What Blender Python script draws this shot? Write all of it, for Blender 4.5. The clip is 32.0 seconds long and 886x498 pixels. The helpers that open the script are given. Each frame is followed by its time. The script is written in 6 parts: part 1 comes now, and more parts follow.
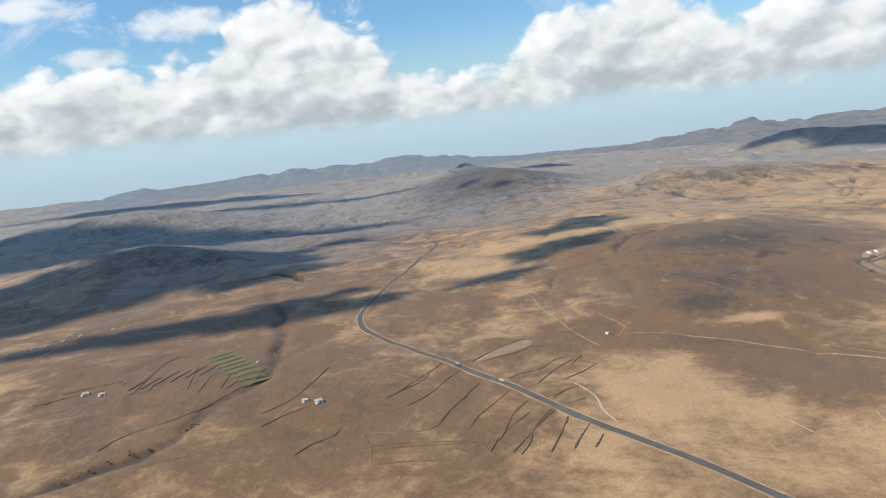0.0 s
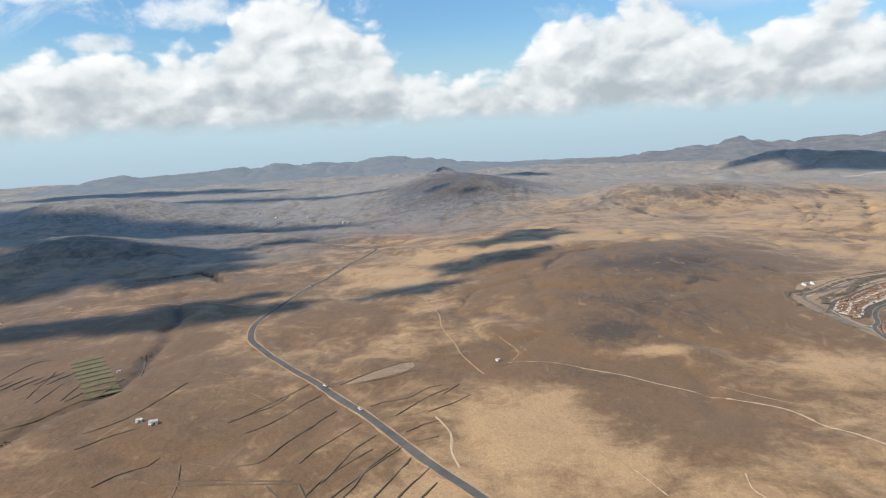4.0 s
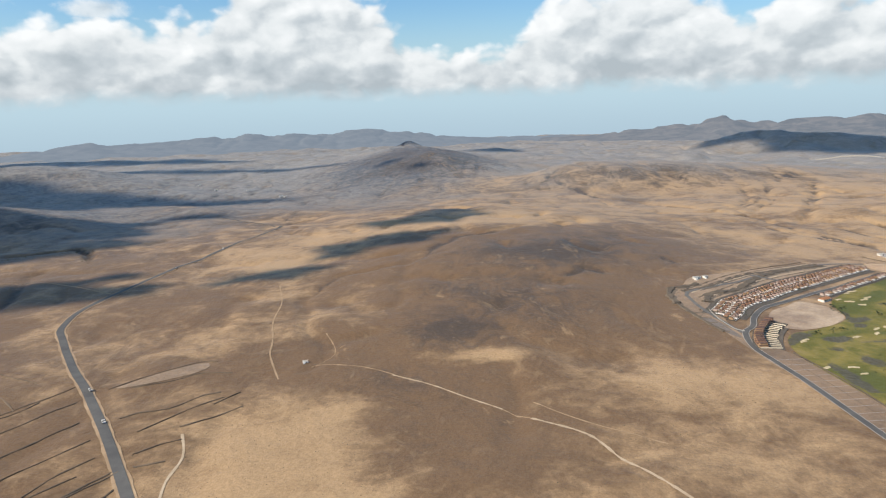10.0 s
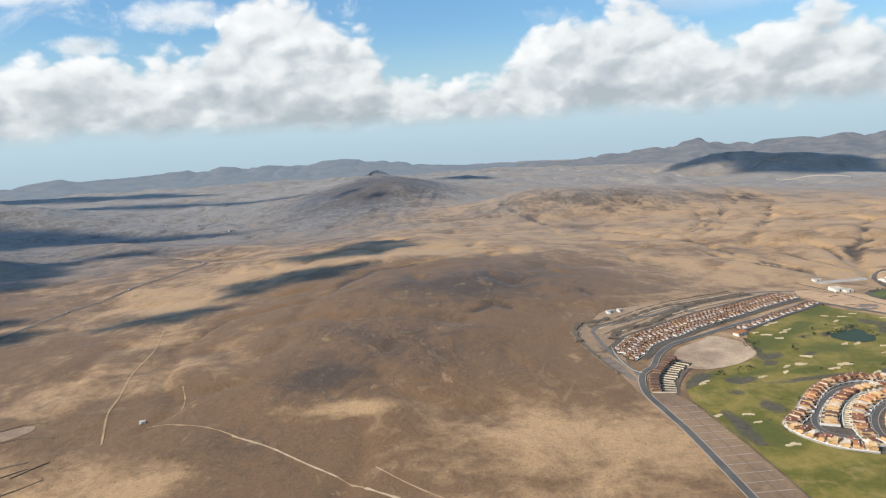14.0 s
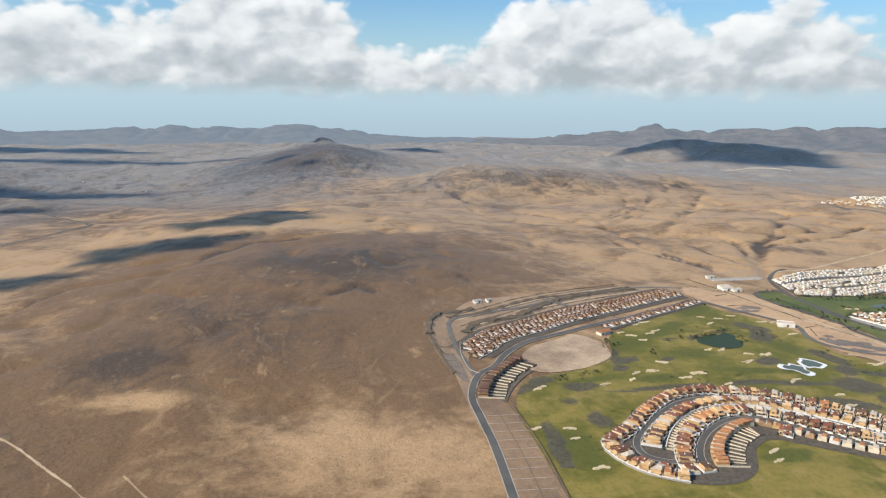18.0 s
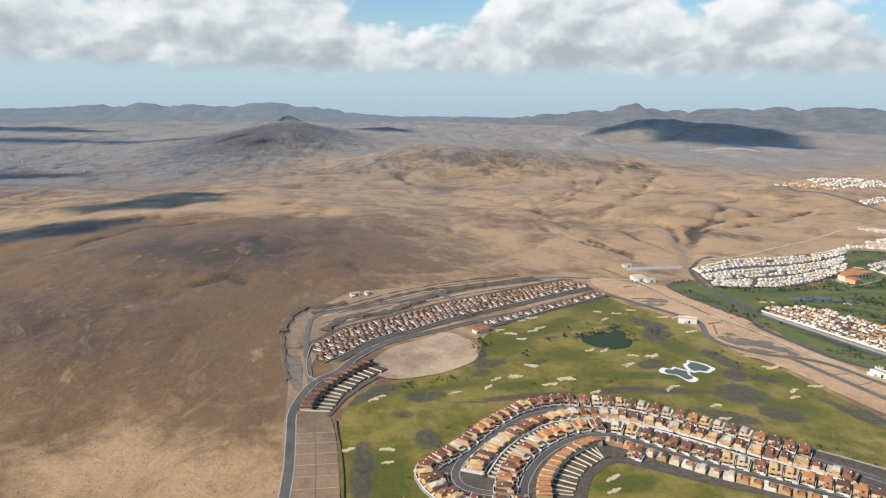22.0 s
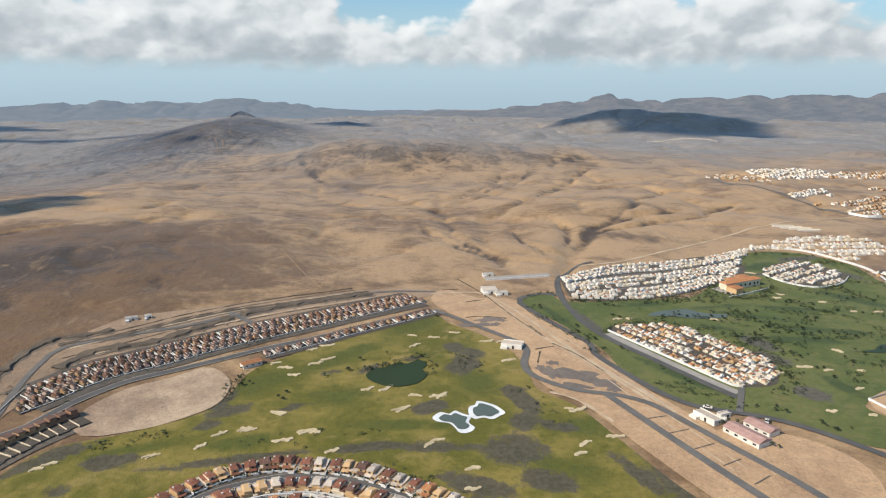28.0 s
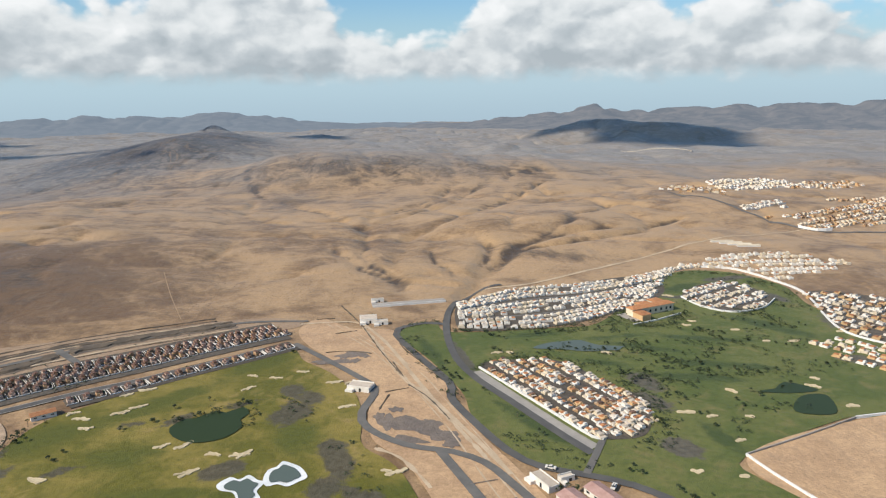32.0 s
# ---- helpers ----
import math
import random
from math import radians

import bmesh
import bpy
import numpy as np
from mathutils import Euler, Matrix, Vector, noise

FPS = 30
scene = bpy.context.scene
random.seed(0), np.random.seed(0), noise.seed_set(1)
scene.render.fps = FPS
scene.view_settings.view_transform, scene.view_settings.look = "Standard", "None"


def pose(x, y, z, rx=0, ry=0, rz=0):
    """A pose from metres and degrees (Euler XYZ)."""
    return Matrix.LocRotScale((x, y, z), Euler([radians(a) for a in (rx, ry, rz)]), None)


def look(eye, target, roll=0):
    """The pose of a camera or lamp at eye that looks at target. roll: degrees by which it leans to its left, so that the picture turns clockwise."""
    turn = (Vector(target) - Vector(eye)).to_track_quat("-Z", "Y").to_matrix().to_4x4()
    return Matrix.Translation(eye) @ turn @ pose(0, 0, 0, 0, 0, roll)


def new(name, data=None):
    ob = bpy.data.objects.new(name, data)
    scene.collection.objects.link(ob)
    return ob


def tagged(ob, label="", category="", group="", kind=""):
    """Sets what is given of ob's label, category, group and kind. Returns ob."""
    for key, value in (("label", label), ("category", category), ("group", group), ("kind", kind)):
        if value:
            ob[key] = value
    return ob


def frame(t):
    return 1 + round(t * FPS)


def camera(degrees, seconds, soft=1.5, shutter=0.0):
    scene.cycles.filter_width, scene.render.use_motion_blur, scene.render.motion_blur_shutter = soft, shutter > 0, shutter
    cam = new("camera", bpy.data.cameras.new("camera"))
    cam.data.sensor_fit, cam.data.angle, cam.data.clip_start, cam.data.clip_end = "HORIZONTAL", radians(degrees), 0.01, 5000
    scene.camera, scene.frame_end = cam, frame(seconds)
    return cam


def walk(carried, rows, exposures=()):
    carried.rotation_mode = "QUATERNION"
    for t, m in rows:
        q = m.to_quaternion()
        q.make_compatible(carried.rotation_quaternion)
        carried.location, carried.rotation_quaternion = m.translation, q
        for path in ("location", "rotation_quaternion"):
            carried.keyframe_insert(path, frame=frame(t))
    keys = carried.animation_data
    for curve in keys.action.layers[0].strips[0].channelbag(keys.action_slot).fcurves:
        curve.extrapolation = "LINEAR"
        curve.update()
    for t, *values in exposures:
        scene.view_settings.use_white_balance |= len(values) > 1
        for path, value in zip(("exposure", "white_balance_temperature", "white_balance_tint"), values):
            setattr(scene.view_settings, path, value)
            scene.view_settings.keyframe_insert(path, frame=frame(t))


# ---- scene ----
cam = camera(65.0, 32.0, soft=1.2)
METRES, EYE, TILT, LEAN, TURN = 800.0, 185.6, 0.0, 0.0, 0.0
ROWS = [
    (0.0, 0.0, 0.0, 0.0, -1.02, -9.74, 5.97),
    (0.5, 0.0145, 0.0074, -0.002, -1.7, -10.17, 4.8),
    (1.0, 0.0295, 0.0169, -0.0031, -1.75, -8.88, 4.62),
    (1.5, 0.0434, 0.0241, -0.0044, -2.23, -9.3, 3.55),
    (2.0, 0.0585, 0.032, -0.0061, -3.12, -11.27, 1.62),
    (2.5, 0.0722, 0.0401, -0.0069, -2.27, -9.16, 2.13),
    (3.0, 0.0867, 0.0484, -0.0081, -1.69, -9.62, 2.99),
    (3.5, 0.1008, 0.0562, -0.0092, -1.11, -9.48, 2.5),
    (5.5, 0.1575, 0.0864, -0.0129, 0.06, -10.78, 5.75),
    (6.0, 0.1722, 0.0946, -0.0145, -0.64, -12.31, 5.26),
    (6.5, 0.1856, 0.1016, -0.0155, -0.7, -11.56, 4.81),
    (7.0, 0.2, 0.1096, -0.0165, -1.11, -11.29, 3.65),
    (7.5, 0.2133, 0.1167, -0.0175, 0.08, -10.39, 3.75),
    (8.0, 0.228, 0.1242, -0.0184, -0.15, -10.21, 2.65),
    (8.5, 0.2411, 0.1314, -0.0196, 0.48, -10.76, 1.97),
    (9.0, 0.2557, 0.1388, -0.0205, 0.6, -10.67, 1.88),
    (9.5, 0.2688, 0.1458, -0.0214, -1.07, -11.31, 1.4),
    (10.0, 0.2832, 0.1532, -0.0225, -0.94, -11.55, 1.78),
    (10.5, 0.2964, 0.1605, -0.0235, -0.49, -11.54, 1.8),
    (11.0, 0.3105, 0.1679, -0.0239, -0.37, -9.64, 3.46),
    (11.5, 0.3236, 0.1755, -0.0252, -1.15, -11.25, 2.11),
    (12.0, 0.3379, 0.183, -0.0262, -0.95, -10.77, 2.66),
    (12.5, 0.351, 0.1896, -0.0269, -1.41, -9.63, 3.17),
    (13.0, 0.3651, 0.1973, -0.0281, -1.39, -10.07, 2.65),
    (13.5, 0.3783, 0.2044, -0.0293, -1.48, -9.57, 2.77),
    (14.0, 0.3926, 0.2118, -0.0297, -1.8, -9.3, 3.03),
    (14.5, 0.4061, 0.2189, -0.0308, -4.6, -11.07, 1.27),
    (16.5, 0.4611, 0.2482, -0.0342, -4.26, -10.85, -0.56),
    (17.0, 0.4755, 0.2554, -0.0352, -4.42, -11.13, 0.31),
    (17.5, 0.4884, 0.2627, -0.0359, -3.69, -11.12, 0.14),
    (18.0, 0.5028, 0.2694, -0.0366, -4.01, -11.56, -0.37),
    (18.5, 0.516, 0.2765, -0.0377, -3.91, -11.63, 0.03),
    (19.0, 0.5304, 0.2838, -0.038, -3.72, -11.41, -0.09),
    (19.5, 0.5437, 0.2909, -0.0391, -3.91, -12.06, 0.58),
    (20.0, 0.558, 0.2979, -0.0399, -4.0, -12.2, 0.88),
    (20.5, 0.5712, 0.3048, -0.0407, -3.86, -12.47, 0.85),
    (21.0, 0.5856, 0.3126, -0.0413, -4.07, -12.06, 0.7),
    (21.5, 0.5988, 0.3189, -0.0418, -4.93, -12.13, -1.01),
    (22.0, 0.6131, 0.326, -0.0424, -4.69, -13.17, -0.58),
    (22.5, 0.6264, 0.3326, -0.043, -5.12, -12.36, -0.08),
    (23.0, 0.6406, 0.3398, -0.0434, -5.22, -13.14, -0.65),
    (23.5, 0.654, 0.3464, -0.0442, -5.46, -13.75, -1.05),
    (24.0, 0.6682, 0.3536, -0.0446, -5.59, -13.26, -1.03),
    (24.5, 0.6811, 0.36, -0.0452, -5.34, -13.49, -1.32),
    (25.0, 0.6954, 0.3671, -0.0459, -5.37, -13.6, -1.57),
    (25.5, 0.7083, 0.3733, -0.0463, -4.35, -13.82, -1.94),
    (27.5, 0.7625, 0.4002, -0.0484, -5.5, -12.81, 0.87),
    (28.0, 0.7766, 0.4074, -0.0491, -5.36, -13.67, 0.21),
    (28.5, 0.7897, 0.4136, -0.0496, -5.71, -13.31, 0.17),
    (29.0, 0.8037, 0.4208, -0.0505, -5.24, -13.74, -0.42),
    (29.5, 0.8166, 0.4272, -0.0513, -5.12, -13.26, -0.18),
    (30.0, 0.8307, 0.4343, -0.0521, -5.03, -12.99, -0.1),
    (30.5, 0.844, 0.4407, -0.0527, -5.15, -12.66, 0.02),
    (31.0, 0.858, 0.4474, -0.0534, -5.1, -12.4, 0.35),
    (31.5, 0.8711, 0.4539, -0.0543, -5.22, -12.79, 0.64),
    (32.0, 0.8851, 0.4612, -0.0551, -5.47, -12.7, 0.78),
]
walk(cam, [(t, pose(0, 0, EYE, TILT, LEAN, TURN) @ pose(METRES * x, METRES * y, METRES * z, 90 + pitch, roll, yaw)) for t, x, y, z, yaw, pitch, roll in ROWS],
     exposures=[(0.0, 0.11), (14.0, 0.08), (20.0, 0.04), (32.0, -0.01)])

# ---------------------------------------------------------------- light
SUN_EL, SUN_AZ = 41.0, 250.0            # degrees; azimuth clockwise from +y
TO_SUN = Vector((math.sin(radians(SUN_AZ)) * math.cos(radians(SUN_EL)), math.cos(radians(SUN_AZ)) * math.cos(radians(SUN_EL)), math.sin(radians(SUN_EL))))
sun = new("sun", bpy.data.lights.new("sun", "SUN"))
sun.data.energy, sun.data.angle, sun.data.color = 5.0, radians(1.3), (1.0, 0.90, 0.755)
sun.matrix_world = look((0, 0, 900), Vector((0, 0, 900)) - TO_SUN)


class Nodes:
    """Short way to wire a node tree."""

    def __init__(self, tree):
        self.tree = tree
        tree.nodes.clear()

    def add(self, kind, props=None, **inputs):
        n = self.tree.nodes.new(kind)
        for k, v in (props or {}).items():
            setattr(n, k, v)
        for k, v in inputs.items():
            key = int(k[1:]) if k[0] == "i" and k[1:].isdigit() else k.replace("_", " ")
            self.put(n, key, v)
        return n

    def put(self, n, key, v):
        if hasattr(v, "links"):
            self.tree.links.new(v, n.inputs[key])
        else:
            n.inputs[key].default_value = v

    def math(self, op, a, b=0.0, c=None, clamp=False):
        n = self.add("ShaderNodeMath", {"operation": op, "use_clamp": clamp}, i0=a, i1=b)
        if c is not None:
            self.put(n, 2, c)
        return n.outputs[0]

    def mix(self, f, a, b, blend="MIX"):
        n = self.tree.nodes.new("ShaderNodeMix")
        n.data_type, n.blend_type = "RGBA", blend
        for k, v in ((0, f), (6, a), (7, b)):
            if isinstance(v, tuple) and len(v) == 3:
                v = (*v, 1.0)
            self.put(n, k, v)
        return n.outputs[2]

    def noise(self, vec, scale, detail=4.0, rough=0.55, distort=0.0):
        n = self.add("ShaderNodeTexNoise", Vector=vec, Scale=scale, Detail=detail, Roughness=rough, Distortion=distort)
        return n.outputs[0]

    def span(self, v, a, b, lo=0.0, hi=1.0, kind="SMOOTHSTEP"):
        n = self.add("ShaderNodeMapRange", {"interpolation_type": kind, "clamp": True} if kind == "LINEAR" else {"interpolation_type": kind}, i0=v, i1=a, i2=b, i3=lo, i4=hi)
        return n.outputs[0]

    def ramp(self, v, stops):
        n = self.add("ShaderNodeValToRGB", Fac=v)
        e = n.color_ramp.elements
        while len(e) < len(stops):
            e.new(0.5)
        for el, (p, c) in zip(e, stops):
            el.position, el.color = p, ((c, c, c, 1) if isinstance(c, float) else (*c, 1))
        return n.outputs[0]


def sky():
    world = bpy.data.worlds.new("sky")
    scene.world = world
    world.use_nodes = True
    k = Nodes(world.node_tree)
    tex = k.add("ShaderNodeTexSky", {"sky_type": "NISHITA", "sun_disc": False, "sun_elevation": radians(SUN_EL), "sun_rotation": radians(SUN_AZ),
                                     "air_density": 1.0, "dust_density": 1.2, "ozone_density": 1.6})
    d = k.add("ShaderNodeTexCoord").outputs["Generated"]
    sep = k.add("ShaderNodeSeparateXYZ", Vector=d)
    x, y, z = sep.outputs
    az = k.math("MULTIPLY", k.math("ARCTAN2", x, y), 57.2958)
    el = k.math("MULTIPLY", k.math("ARCSINE", z), 57.2958)
    # cumulus bank over the far coast: its upper edge by azimuth
    tops = [(-90, 6), (-40, 6.6), (-31, 6.8), (-26, 7.3), (-20.5, 6.5), (-17, 6.9), (-14.5, 10.4), (-12, 11.6), (-8, 11.2), (-5.5, 8.4), (-2, 6.4), (1, 5.2), (4, 4.2), (6, 4.6),
            (8.5, 7.6), (12, 9.0), (18, 9.6), (21, 8.2), (23.5, 6.3), (26, 7.4), (30, 7.9), (33, 6.7), (36, 5.9), (42, 6.0), (90, 6)]
    u = k.span(az, -90, 90, kind="LINEAR")
    top = k.math("MULTIPLY", k.ramp(u, [((a + 90) / 180, t / 12) for a, t in tops]), 12.0)
    wide = k.add("ShaderNodeVectorMath", {"operation": "MULTIPLY"}, i0=d, i1=(1, 1, 1.5)).outputs[0]
    big = k.noise(wide, 11.0, 9.0, 0.56, 0.15)
    puff = k.noise(wide, 30.0, 7.0, 0.6, 0.3)
    high = k.noise(k.add("ShaderNodeVectorMath", {"operation": "ADD"}, i0=wide, i1=(3.1, 1.7, 0.4)).outputs[0], 7.5, 8.0, 0.6, 0.4)
    warp = k.add("ShaderNodeTexNoise", Vector=wide, Scale=18.0, Detail=4.0).outputs["Color"]
    curl = k.add("ShaderNodeVectorMath", {"operation": "MULTIPLY_ADD"}, i0=warp, i1=(0.05, 0.05, 0.05), i2=wide).outputs[0]
    lee = k.add("ShaderNodeVectorMath", {"operation": "ADD"}, i0=curl, i1=(-0.013, 0.0, 0.018)).outputs[0]

    def billow(vec, scale):
        n = k.add("ShaderNodeTexVoronoi", {"feature": "SMOOTH_F1"}, Vector=vec, Scale=scale, Smoothness=0.5)
        return n.outputs["Distance"]
    heads, tufts, curls = billow(curl, 13.0), billow(curl, 29.0), billow(curl, 64.0)
    heap = k.math("ADD", k.math("MULTIPLY", k.math("SUBTRACT", 0.45, heads), 3.6), k.math("ADD", k.math("MULTIPLY", k.math("SUBTRACT", 0.45, tufts), 2.2), k.math("MULTIPLY", k.math("SUBTRACT", 0.45, curls), 1.1)))
    edge = k.math("ADD", k.math("SUBTRACT", top, el), k.math("ADD", k.math("MULTIPLY", k.math("SUBTRACT", big, 0.5), 3.0), heap))
    bank = k.span(edge, -0.5, 1.1)
    side = k.math("ADD", k.math("MULTIPLY", k.math("SUBTRACT", billow(lee, 13.0), heads), 1.3), k.math("ADD", k.math("MULTIPLY", k.math("SUBTRACT", billow(lee, 29.0), tufts), 0.5), k.math("MULTIPLY", k.math("SUBTRACT", billow(lee, 64.0), curls), 0.2)))
    low = k.math("ADD", k.math("ADD", el, -1.15), k.math("ADD", k.math("MULTIPLY", k.math("SUBTRACT", big, 0.5), 2.0), k.math("MULTIPLY", k.math("SUBTRACT", puff, 0.5), 1.3)))
    floor_ = k.span(low, -0.7, 0.8)
    scattered = k.math("MULTIPLY", k.span(high, 0.56, 0.7), k.span(el, 7.0, 11.0))
    for a0, e0, wa, we in ((-17.5, 9.6, 5.0, 1.5), (-28.0, 10.9, 4.5, 1.2), (-24.0, 7.6, 2.6, 0.9), (33.0, 9.5, 5.0, 1.5)):
        far_a = k.math("POWER", k.math("ABSOLUTE", k.math("DIVIDE", k.math("SUBTRACT", az, a0), wa)), 2.0)
        far_e = k.math("POWER", k.math("ABSOLUTE", k.math("DIVIDE", k.math("SUBTRACT", el, e0), we)), 2.0)
        near = k.math("SUBTRACT", 1.0, k.math("ADD", far_a, far_e))
        near = k.math("ADD", near, k.math("ADD", k.math("MULTIPLY", k.math("SUBTRACT", big, 0.5), 3.0), k.math("MULTIPLY", k.math("SUBTRACT", puff, 0.5), 1.5)))
        scattered = k.math("MAXIMUM", scattered, k.span(near, 0.0, 1.1))
    cover = k.math("MAXIMUM", k.math("MULTIPLY", bank, floor_), k.math("MULTIPLY", scattered, 0.8))
    # light on the cloud: white upper faces, grey flat base
    rise = k.math("DIVIDE", k.math("SUBTRACT", el, 0.6), k.math("MAXIMUM", k.math("SUBTRACT", top, 0.6), 1.0))
    lit = k.math("ADD", k.math("MULTIPLY", rise, 0.85), k.math("ADD", k.math("ADD", side, k.math("MULTIPLY", k.math("SUBTRACT", puff, 0.5), 0.6)), k.math("MULTIPLY", k.math("SUBTRACT", big, 0.5), 1.2)))
    cloud = k.ramp(k.span(lit, -0.25, 1.15, kind="LINEAR"), [(0.0, (0.43, 0.485, 0.525)), (0.3, (0.56, 0.61, 0.645)), (0.6, (0.76, 0.795, 0.81)), (1.0, (0.93, 0.945, 0.95))])
    # pale sea air below and behind the bank
    clear = k.mix(1.0, tex.outputs[0], (0.086, 0.122, 0.146), "MULTIPLY")
    air = k.mix(k.span(el, -4.0, 2.5), (0.40, 0.53, 0.63), (0.50, 0.665, 0.75))
    haze = k.mix(k.span(el, 0.0, 9.0), air, clear)
    colour = k.mix(k.math("MULTIPLY", cover, 0.97), haze, cloud)
    bg = k.add("ShaderNodeBackground", Color=colour, Strength=1.0)
    out = k.add("ShaderNodeOutputWorld", Surface=bg.outputs[0])


sky()


# ---------------------------------------------------------------- materials
def material(name, build):
    m = bpy.data.materials.new(name)
    m.use_nodes = True
    k = Nodes(m.node_tree)
    p = k.add("ShaderNodeBsdfPrincipled")
    build(k, p)
    k.add("ShaderNodeOutputMaterial", Surface=p.outputs[0])
    return m


def where(k):
    return k.add("ShaderNodeNewGeometry").outputs["Position"]


def plain(name, a, b, rough=0.8, scale=0.6, fine=6.0, bump=0.15, vary=0.25, metal=0.0):
    """Mottled surface between two colours, with grain, relief and a shift from piece to piece."""
    def build(k, p):
        pos = where(k)
        n1, n2 = k.noise(pos, scale, 5.0), k.noise(pos, fine, 3.0)
        mixf = k.span(k.math("ADD", k.math("MULTIPLY", n1, 0.7), k.math("MULTIPLY", n2, 0.3)), 0.32, 0.68)
        col = k.mix(mixf, a, b)
        rnd = k.add("ShaderNodeObjectInfo").outputs["Random"]
        k.put(p, "Base Color", k.mix(1.0, col, k.ramp(rnd, [(0.0, 1.0 - vary), (1.0, 1.0)]), "MULTIPLY"))
        k.put(p, "Roughness", rough), k.put(p, "Metallic", metal)
        b_ = k.add("ShaderNodeBump", Strength=bump, Distance=0.3, Height=n2)
        k.put(p, "Normal", b_.outputs[0])
    return material(name, build)


def soil_material(name, light, mid, dark, pale=None, scrub=(0.13, 0.115, 0.075), sheen=0.17, use_mask=True):
    """Arid ground: sand, brown stony soil and dark lava soil, with gullies, scrub specks, gravel, painted shade and
    haze.
    """
    def build(k, p):
        pos = where(k)
        att = k.add("ShaderNodeAttribute", {"attribute_name": "soil"})
        sep = k.add("ShaderNodeSeparateColor", Color=att.outputs["Color"])
        flat = k.add("ShaderNodeVectorMath", {"operation": "MULTIPLY"}, i0=pos, i1=(1, 1, 0.3)).outputs[0]
        n0 = k.noise(flat, 0.0045, 6.0, 0.6, 0.6)
        n1 = k.noise(flat, 0.02, 7.0, 0.62, 0.8)
        n2 = k.noise(flat, 0.11, 6.0, 0.65, 0.3)
        n3 = k.noise(flat, 0.9, 4.0, 0.6)
        # run-off streaks
        run = k.add("ShaderNodeVectorMath", {"operation": "MULTIPLY"}, i0=pos, i1=(1.0, 0.6, 0.3)).outputs[0]
        streak = k.noise(run, 0.035, 6.0, 0.62, 2.2)
        brown = k.math("ADD", k.math("MULTIPLY", k.math("SUBTRACT", n0, 0.5), 1.5), k.math("ADD", k.math("MULTIPLY", k.math("SUBTRACT", n1, 0.5), 2.5), k.math("MULTIPLY", k.math("SUBTRACT", n2, 0.5), 1.1)))
        brown = k.math("ADD", brown, sep.outputs[0]) if use_mask else k.math("ADD", brown, 0.45)
        col = k.mix(k.span(brown, 0.0, 1.0), light, mid)
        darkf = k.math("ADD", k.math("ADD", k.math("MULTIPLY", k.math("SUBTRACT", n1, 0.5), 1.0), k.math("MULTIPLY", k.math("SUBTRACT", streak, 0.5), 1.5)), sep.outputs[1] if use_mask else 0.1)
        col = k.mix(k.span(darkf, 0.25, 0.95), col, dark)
        col = k.mix(k.math("MULTIPLY", k.span(streak, 0.56, 0.7), 0.35), col, light)
        # distance haze painted as a greyed soil colour
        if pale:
            hazed = k.mix(k.span(k.math("ADD", k.math("MULTIPLY", n1, 0.6), k.math("MULTIPLY", n2, 0.4)), 0.36, 0.64), pale[1], pale[0])
            hazed = k.mix(k.span(darkf, 0.3, 1.0), hazed, pale[2])
            col = k.mix(k.span(k.math("ADD", sep.outputs[2], k.math("MULTIPLY", k.math("SUBTRACT", n0, 0.5), 1.0)), 0.15, 0.95), col, hazed)
        # thin pale rills, each with its bank's shade painted as a dark band
        for size, wide, pale_, dark_ in ((0.0045, 0.010, 0.30, 0.45), (0.014, 0.012, 0.20, 0.34)):
            rill = k.math("ABSOLUTE", k.math("SUBTRACT", k.noise(run, size, 5.0, 0.55, 0.9), 0.5))
            gate = k.math("MULTIPLY", k.span(n1, 0.36, 0.58), k.span(sep.outputs[2], 0.0, 0.4, 0.35, 1.0) if use_mask else 0.0)
            col = k.mix(k.math("MULTIPLY", k.math("MULTIPLY", k.span(rill, wide * 3.2, wide), gate), dark_), col, k.mix(1.0, col, (0.42, 0.40, 0.38), "MULTIPLY"))
            col = k.mix(k.math("MULTIPLY", k.math("MULTIPLY", k.span(rill, wide, 0.0), gate), pale_), col, light)
        scrape = k.math("MULTIPLY", k.span(k.noise(run, 0.045, 8.0, 0.72, 0.5), 0.60, 0.70), k.span(n0, 0.42, 0.55))
        col = k.mix(k.math("MULTIPLY", scrape, 0.6), col, light)
        speck = k.math("MULTIPLY", k.span(n3, 0.56, 0.7), k.span(n2, 0.42, 0.62))
        col = k.mix(k.math("MULTIPLY", speck, 0.5), col, scrub)
        col = k.mix(k.math("MULTIPLY", k.span(k.noise(flat, 0.55, 6.0, 0.8), 0.38, 0.62), 0.36), col, k.mix(1.0, col, (0.42, 0.40, 0.38), "MULTIPLY"))
        k.put(p, "Base Color", col), k.put(p, "Roughness", 0.95)
        k.put(p, "Specular IOR Level", 0.15)
        # bluish sheen tint stands in for haze at grazing angles
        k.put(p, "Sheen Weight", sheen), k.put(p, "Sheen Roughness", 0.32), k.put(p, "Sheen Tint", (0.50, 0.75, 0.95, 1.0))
        h = k.math("ADD", k.math("MULTIPLY", n2, 1.4), k.math("ADD", k.math("MULTIPLY", n3, 0.35), k.math("MULTIPLY", streak, 0.8)))
        k.put(p, "Normal", k.add("ShaderNodeBump", Strength=0.65, Distance=1.0, Height=h).outputs[0])
    return material(name, build)


